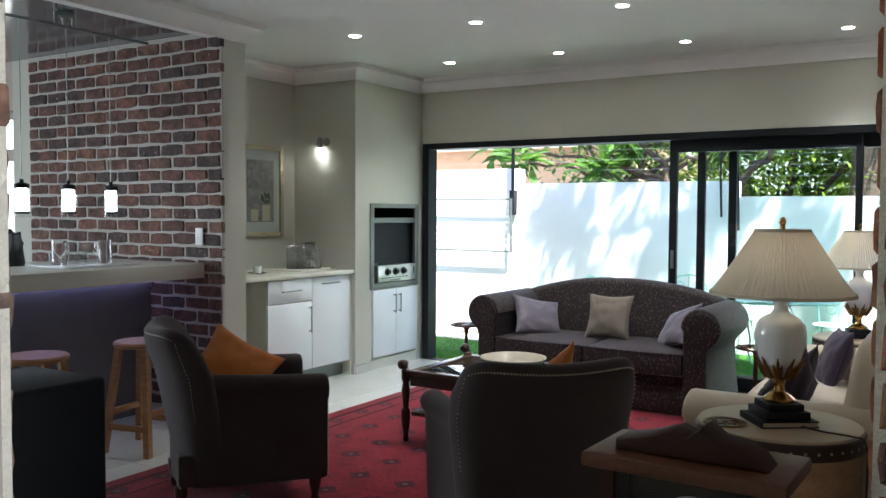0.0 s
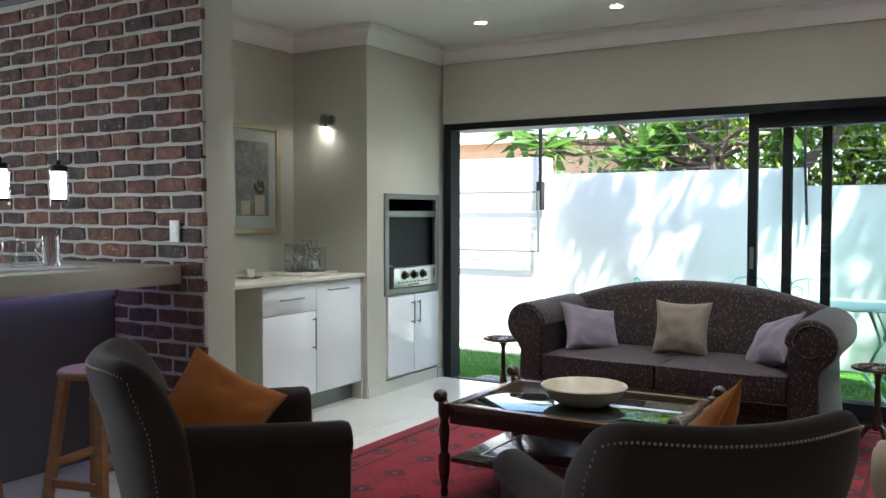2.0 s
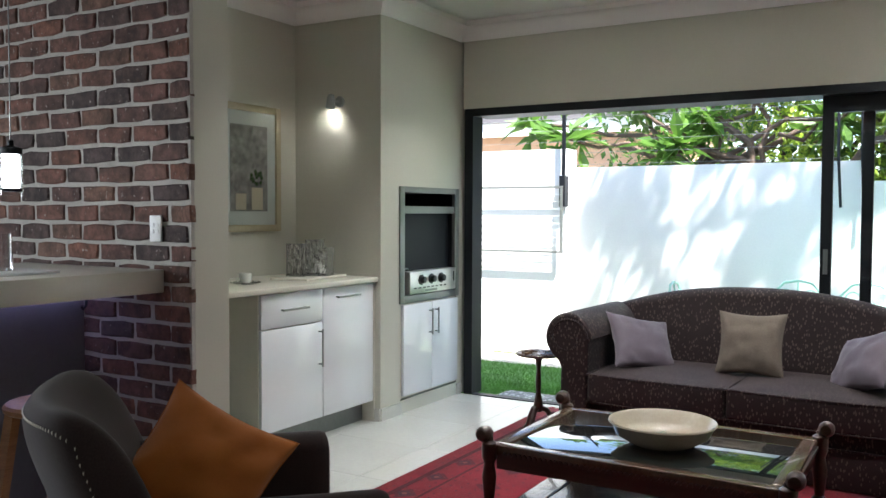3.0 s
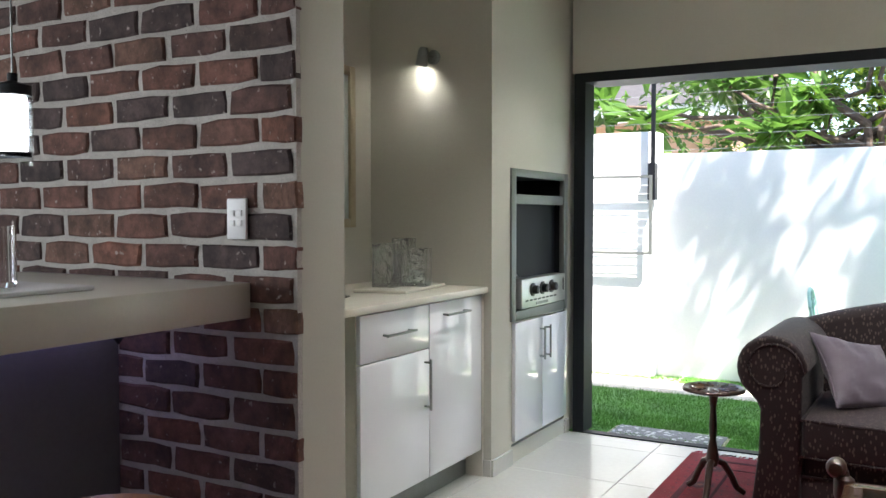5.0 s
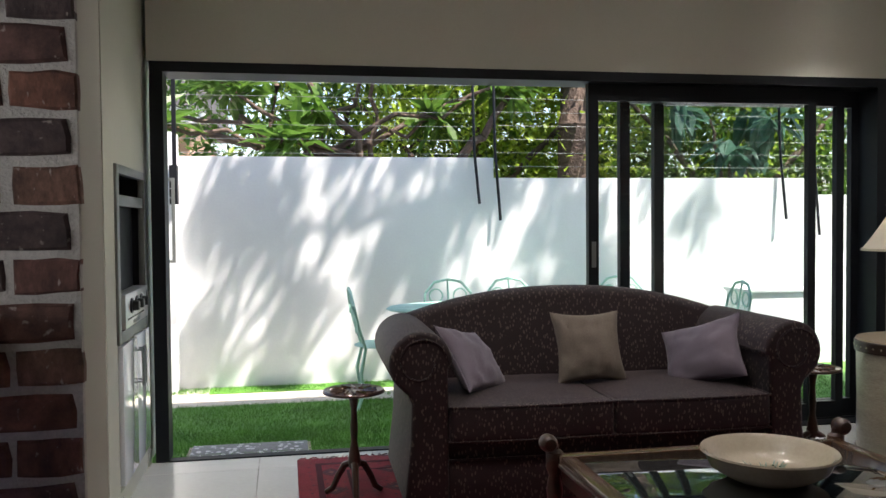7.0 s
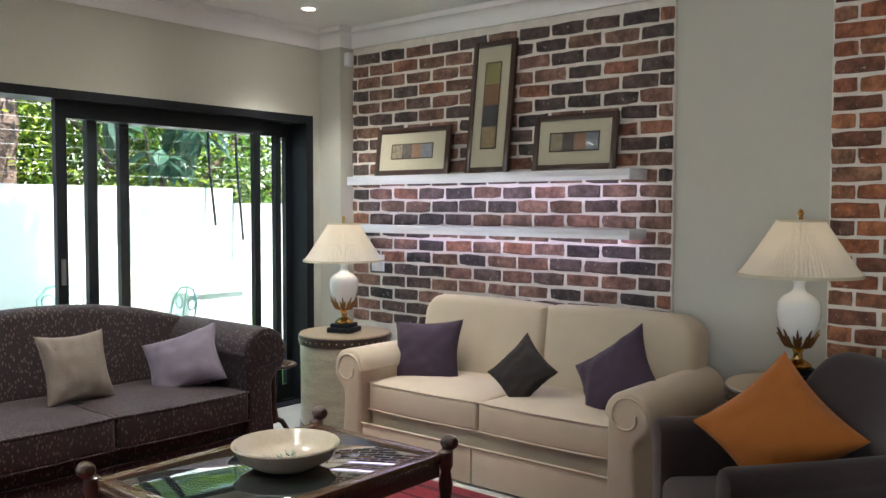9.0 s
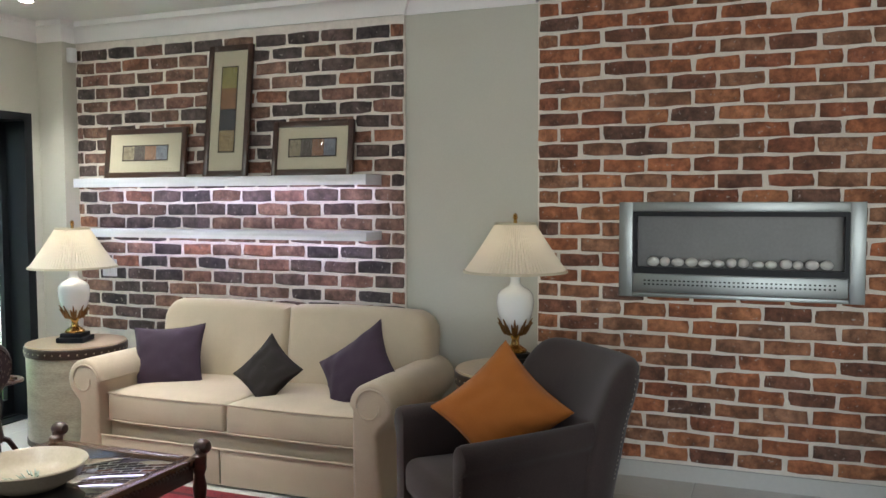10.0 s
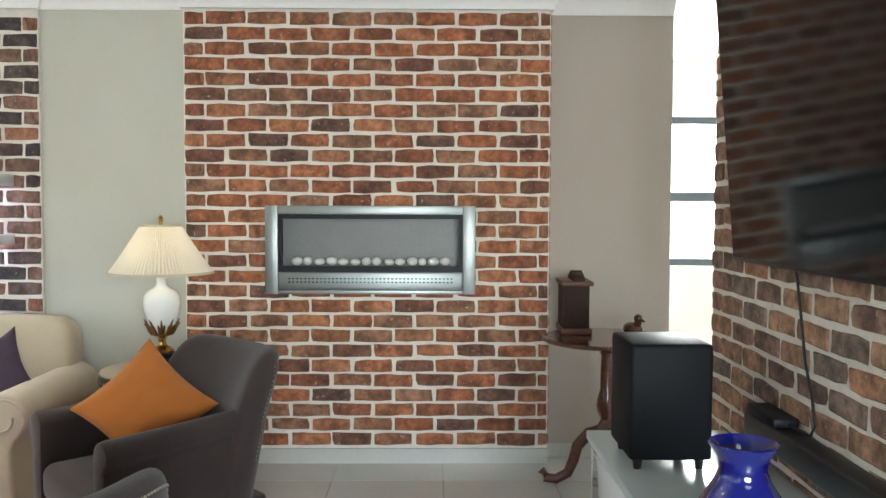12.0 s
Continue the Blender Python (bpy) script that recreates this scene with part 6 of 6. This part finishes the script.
# tripod table with clock and carved duck
tt = thing("tripod_table", pose(-0.45, -5.885, 0), "polished mahogany tilt-top tripod table with scrolled feet", "table")
part("tabletop", lathe(bmesh.new(), [(0, 0.772), (0.325, 0.772), (0.342, 0.78), (0.345, 0.79), (0.335, 0.798), (0, 0.798)], 48), M_MAHOGANY, tt)
part("column", lathe(bmesh.new(), [(0, 0.22), (0.05, 0.22), (0.058, 0.27), (0.05, 0.32), (0.036, 0.345), (0.03, 0.36), (0.044, 0.39), (0.054, 0.43), (0.05, 0.47), (0.034, 0.52), (0.034, 0.62), (0.03, 0.70), (0.042, 0.72), (0.03, 0.74), (0.05, 0.772), (0, 0.772)], 26), M_MAHOGANY, tt)
for k in range(3):
    a = radians(80 + 120 * k)
    part("leg", tube(bmesh.new(), [(r * math.cos(a), r * math.sin(a), z) for r, z in ((0.02, 0.30), (0.09, 0.28), (0.15, 0.21), (0.17, 0.13), (0.20, 0.06), (0.26, 0.025), (0.32, 0.03), (0.335, 0.055), (0.315, 0.07))], 0.034, 10, 0.022), M_MAHOGANY, tt)

M_CLOCKDARK = mat("dark_carved_mahogany", (0.030, 0.012, 0.009), 0.55, vary=0.3, fine=90, bump=0.3, spec=0.15)
M_CLOCKRED = mat("worn_red_brown_wood", (0.085, 0.030, 0.014), 0.45, vary=0.35, fine=90, bump=0.15, spec=0.35)
ck = thing("mantel_clock", pose(-0.262, -5.735, 0.799, 0, 0, -2), "dark mahogany mantel clock with carved crest and glazed front", "clock")
part("plinth", boxes((-0.135, 0.135, -0.085, 0.08, 0, 0.032, 0.004)), M_CLOCKRED, ck)
part("case", boxes((-0.118, 0.118, -0.005, 0.07, 0.032, 0.262), (-0.118, -0.102, -0.07, -0.005, 0.032, 0.262), (0.102, 0.118, -0.07, -0.005, 0.032, 0.262)), M_CLOCKDARK, ck, smooth=False)
part("dial", lathe(bmesh.new(), [(0, 0), (0.06, 0), (0.06, 0.006), (0, 0.006)], 32, Matrix.Translation((0.0, -0.007, 0.16)) @ Matrix.Rotation(radians(90), 4, "X")), M_PORCELAIN, ck)
part("front_glass", boxes((-0.102, 0.102, -0.067, -0.064, 0.032, 0.262)), M_CLEAR, ck, smooth=False)
part("top_slab", boxes((-0.148, 0.148, -0.088, 0.08, 0.262, 0.284, 0.004)), M_CLOCKRED, ck)
crest = [(-0.11, 0.284), (-0.11, 0.300), (-0.06, 0.312), (-0.02, 0.326), (0.0, 0.318), (0.02, 0.335), (0.045, 0.318), (0.08, 0.314), (0.10, 0.302), (0.115, 0.284)]
part("carved_crest", prism(bmesh.new(), crest, "y", -0.05, 0.02, 0.008, 2), M_CLOCKDARK, ck)
dk = thing("carved_duck", pose(-0.40, -6.03, 0.799, 0, 0, 200), "small carved wooden duck on the tripod table", "ornament")
bm = bmesh.new()
bmesh.ops.create_uvsphere(bm, u_segments=18, v_segments=12, radius=1, matrix=Matrix.Translation((0, 0, 0.035)) @ Matrix.Diagonal((0.075, 0.04, 0.036, 1)))
bmesh.ops.create_uvsphere(bm, u_segments=16, v_segments=10, radius=1, matrix=Matrix.Translation((0.05, 0, 0.095)) @ Matrix.Diagonal((0.026, 0.022, 0.024, 1)))
tube(bm, [(0.04, 0, 0.05), (0.052, 0, 0.085)], 0.021, 12)
tube(bm, [(0.07, 0, 0.092), (0.105, 0, 0.086)], 0.011, 8, 0.006)
part("duck_body", bm, M_MAHOGANY, dk)

# ---- downlights ----
DL = [(-3.76, -0.70), (-2.77, -0.66), (-1.77, -0.60), (-0.68, -0.52), (-3.78, -2.0), (-2.80, -1.95), (-1.79, -1.90)]
dl0 = None
for x, y in DL:
    if dl0 is None:
        dl0 = thing("downlight", pose(x, y, CEIL), "round recessed white ceiling downlight, lit", "downlight", "ceiling downlights")
        part("trim_ring", lathe(bmesh.new(), [(0.038, -0.001), (0.052, -0.001), (0.052, -0.005), (0.04, -0.007), (0.038, -0.001)], 28), M_CORNICE, dl0)
        part("lens", lathe(bmesh.new(), [(0, -0.003), (0.038, -0.003), (0.036, -0.0015), (0, -0.0015)], 24), M_DOWNGLOW, dl0)
    else:
        copy_thing(dl0, pose(x, y, CEIL))
    spot_lamp((x, y, CEIL - 0.02), (x, y, 0), 14, 100)

# ---- windows out of the way ----
wn1 = thing("hall_window", pose(2.42, 0, 0), "charcoal framed hall window with an opening sash", "window")
wn1["kind"] = "structure"
part("window_frame", boxes((0, 0.05, -7.47, -7.41, 0.98, 2.25), (0, 0.05, -6.68, -6.62, 0.98, 2.25), (0, 0.05, -7.41, -6.68, 0.98, 1.04), (0, 0.05, -7.41, -6.68, 2.19, 2.25), (0, 0.05, -7.41, -6.68, 1.53, 1.61)), mat("blue_grey_window_frame", (0.09, 0.11, 0.13), 0.5, vary=0.1), wn1, smooth=False)
part("glass_pane", boxes((0.02, 0.026, -7.41, -6.68, 1.04, 2.19)), M_CLEAR, wn1, smooth=False).visible_shadow = False
# assumed window, never in view, to go with the added kitchen fill lamp
wn2 = thing("kitchen_window", pose(-8.7, 0, 0), "assumed wide kitchen window, out of view", "window")
wn2["kind"] = "structure"
part("window_frame", boxes((0, 0.05, -7.0, -6.95, 0.8, 2.2), (0, 0.05, -4.25, -4.2, 0.8, 2.2), (0, 0.05, -6.95, -4.25, 0.8, 0.85), (0, 0.05, -6.95, -4.25, 2.15, 2.2), (0, 0.05, -5.63, -5.57, 0.85, 2.15)), M_BLACK_ALU, wn2, smooth=False)
wn3 = thing("bar_window", pose(0, -2.78, 0), "bright window beside the bar wall", "window")
wn3["kind"] = "structure"
part("window_frame", boxes((-7.6, -7.55, 0, 0.05, 0.9, 2.25), (-6.65, -6.6, 0, 0.05, 0.9, 2.25), (-7.55, -6.65, 0, 0.05, 0.9, 0.95), (-7.55, -6.65, 0, 0.05, 2.2, 2.25), (-7.55, -6.65, 0, 0.05, 1.85, 1.95)), M_PINK, wn3, smooth=False)


# ---- brick faces ----
def brick_meshes(material, count, seed, w=0.222, h=0.073, d=0.03):
    """A few worn bricks: front face proud and uneven, arrises broken."""
    rng = random.Random(seed)
    out = []
    for k in range(count):
        bm = bmesh.new()
        ring = [(-1, -1), (-0.35, -1), (0.35, -1), (1, -1), (1, 0), (1, 1), (0.35, 1), (-0.35, 1), (-1, 1), (-1, 0)]
        back, mid, front = [], [], []
        for u, v in ring:
            corner = abs(u) == 1 and abs(v) == 1
            x, z = u * w / 2 + rng.uniform(-0.004, 0.003) * (1 if abs(u) == 1 else 0.5), v * h / 2 + rng.uniform(-0.004, 0.003)
            if corner:
                x -= u * rng.uniform(0, 0.006)
                z -= v * rng.uniform(0, 0.005)
            back.append(bm.verts.new((x, d, z)))
            mid.append(bm.verts.new((x, 0.005 + rng.uniform(0, 0.002), z)))
            front.append(bm.verts.new((x - u * rng.uniform(0.005, 0.009), rng.uniform(-0.002, 0.001), z - v * rng.uniform(0.004, 0.008))))
        c = [bm.verts.new((s * w * 0.22, rng.uniform(-0.002, 0.001), 0)) for s in (-1, 1)]
        n = len(ring)
        for i in range(n):
            j = (i + 1) % n
            bm.faces.new((back[i], back[j], mid[j], mid[i]))
            bm.faces.new((mid[i], mid[j], front[j], front[i]))
        for i, j, k2 in ((0, 1, 0), (1, 2, 0), (2, 3, 1), (3, 4, 1), (4, 5, 1), (5, 6, 1), (6, 7, 1), (7, 8, 0), (8, 9, 0), (9, 0, 0)):
            bm.faces.new((front[i], front[j], c[k2]))
        bm.faces.new((front[2], c[1], c[0]))
        bm.faces.new((front[7], c[0], c[1]))
        out.append(mesh(bm, "brick", material, False))
    return out


def brick_face(wall, origin, turn, length, z0, z1, material, seed, hole=None, pitch=0.237, course=0.0885, shift=0.0):
    """Stretcher bond on a wall: origin is the face's left end as one looks at it; turn is the angle of its run."""
    rng = random.Random(seed)
    kinds = brick_meshes(material, 12, seed)
    base = Matrix.Translation(origin) @ Matrix.Rotation(radians(turn), 4, "Z")
    row, z = 0, z0 + course / 2
    while z < z1 - 0.02:
        x = -(pitch / 2) * (row % 2) - shift * pitch
        top = min(z + course / 2, z1)
        hz = (top - (z - course / 2)) / course
        while x < length - 0.02:
            a, b = max(x, 0.0), min(x + pitch, length)
            if b - a > 0.045:
                zz = (z - course / 2 + top) / 2
                if hole and hole[2] < zz < hole[3]:
                    if a < hole[0] < b:
                        b = hole[0]
                    elif a < hole[1] < b:
                        a = hole[1]
                    elif hole[0] <= a < hole[1]:
                        b = a
                mid = (a + b) / 2
                if b - a > 0.03:
                    ob = new("brick", rng.choice(kinds))
                    ob.parent = wall
                    ob.matrix_basis = base @ Matrix.LocRotScale((mid + rng.uniform(-0.003, 0.003), rng.uniform(-0.003, 0.003), zz + rng.uniform(-0.003, 0.003)),
                                                                Euler((0, radians(rng.uniform(-0.7, 0.7)), 0)), ((b - a) / pitch, 1, hz))
            x += pitch
        row += 1
        z += course


# mortar beds and bricks of the four faces
bed = setting("brick_panel_fireplace", boxes((-0.034, 0.0285, -4.085, -3.556, 0.086, CORN), (-0.034, 0.0995, -5.629, -5.135, 0.086, CORN), (-0.034, 0.0285, -5.135, -4.085, 0.086, 1.0), (-0.034, 0.0285, -5.135, -4.085, 1.445, CORN)), M_MORTAR, "red clay brick panel with pale mortar", "brick wall")
brick_face(bed, (-0.04, -3.556, 0), -90, 2.073, 0.0967, 2.579, M_BRICK_RED, 3, hole=(0.51, 1.60, 1.02, 1.44), course=0.0856, shift=0.5)
rq = random.Random(21)
ends = brick_meshes(M_BRICK_RED, 5, 31, w=0.10)
for row in range(29):
    ob = new("brick", rq.choice(ends))
    ob.parent = bed
    ob.matrix_basis = pose(0.025, -5.635, 0.0967 + 0.0856 * (row + 0.5), 0, 0, 0)
bed = setting("brick_panel_shelves", boxes((0.006, 0.0285, -2.729, -0.222, 0.0, CORN)), M_MORTAR, "dark mixed brick panel behind the shelves", "brick wall")
brick_face(bed, (0, -0.222, 0), -90, 2.507, 0.6, CORN, M_BRICK_DARK, 5, shift=0.3)
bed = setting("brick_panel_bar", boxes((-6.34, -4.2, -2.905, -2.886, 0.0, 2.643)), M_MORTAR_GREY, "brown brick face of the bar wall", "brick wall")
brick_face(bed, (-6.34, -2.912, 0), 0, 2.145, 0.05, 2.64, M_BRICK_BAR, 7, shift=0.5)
bed = setting("brick_panel_television", boxes((-3.6, -1.344, -6.164, -6.146, 0.0, CEIL - 0.004)), M_MORTAR, "brown brick face of the television wall", "brick wall")
brick_face(bed, (-1.342, -6.14, 0), 180, 2.258, 0.25, CEIL - 0.01, M_BRICK_TV, 11)

# floor tiles, 0.6 m, near the walk
tile_bm = box(bmesh.new(), -0.2985, 0.2985, -0.2985, 0.2985, -0.008, 0.0, 0.0015, 1)
tile_me = mesh(tile_bm, "tile", M_TILE)
floor_ob = bpy.data.objects["floor"]
for ix in range(-9, 2):
    for iy in range(0, 13):
        y0 = -5.023 + 0.6 * (iy - 4)
        cut = min(0.6, -0.004 - y0) / 0.6
        ob = new("tile", tile_me)
        ob.parent = floor_ob
        ob.matrix_basis = Matrix.Translation((-0.055 + 0.6 * ix, y0 + 0.3 * cut, 0.0)) @ Matrix.Diagonal((1, cut, 1, 1))
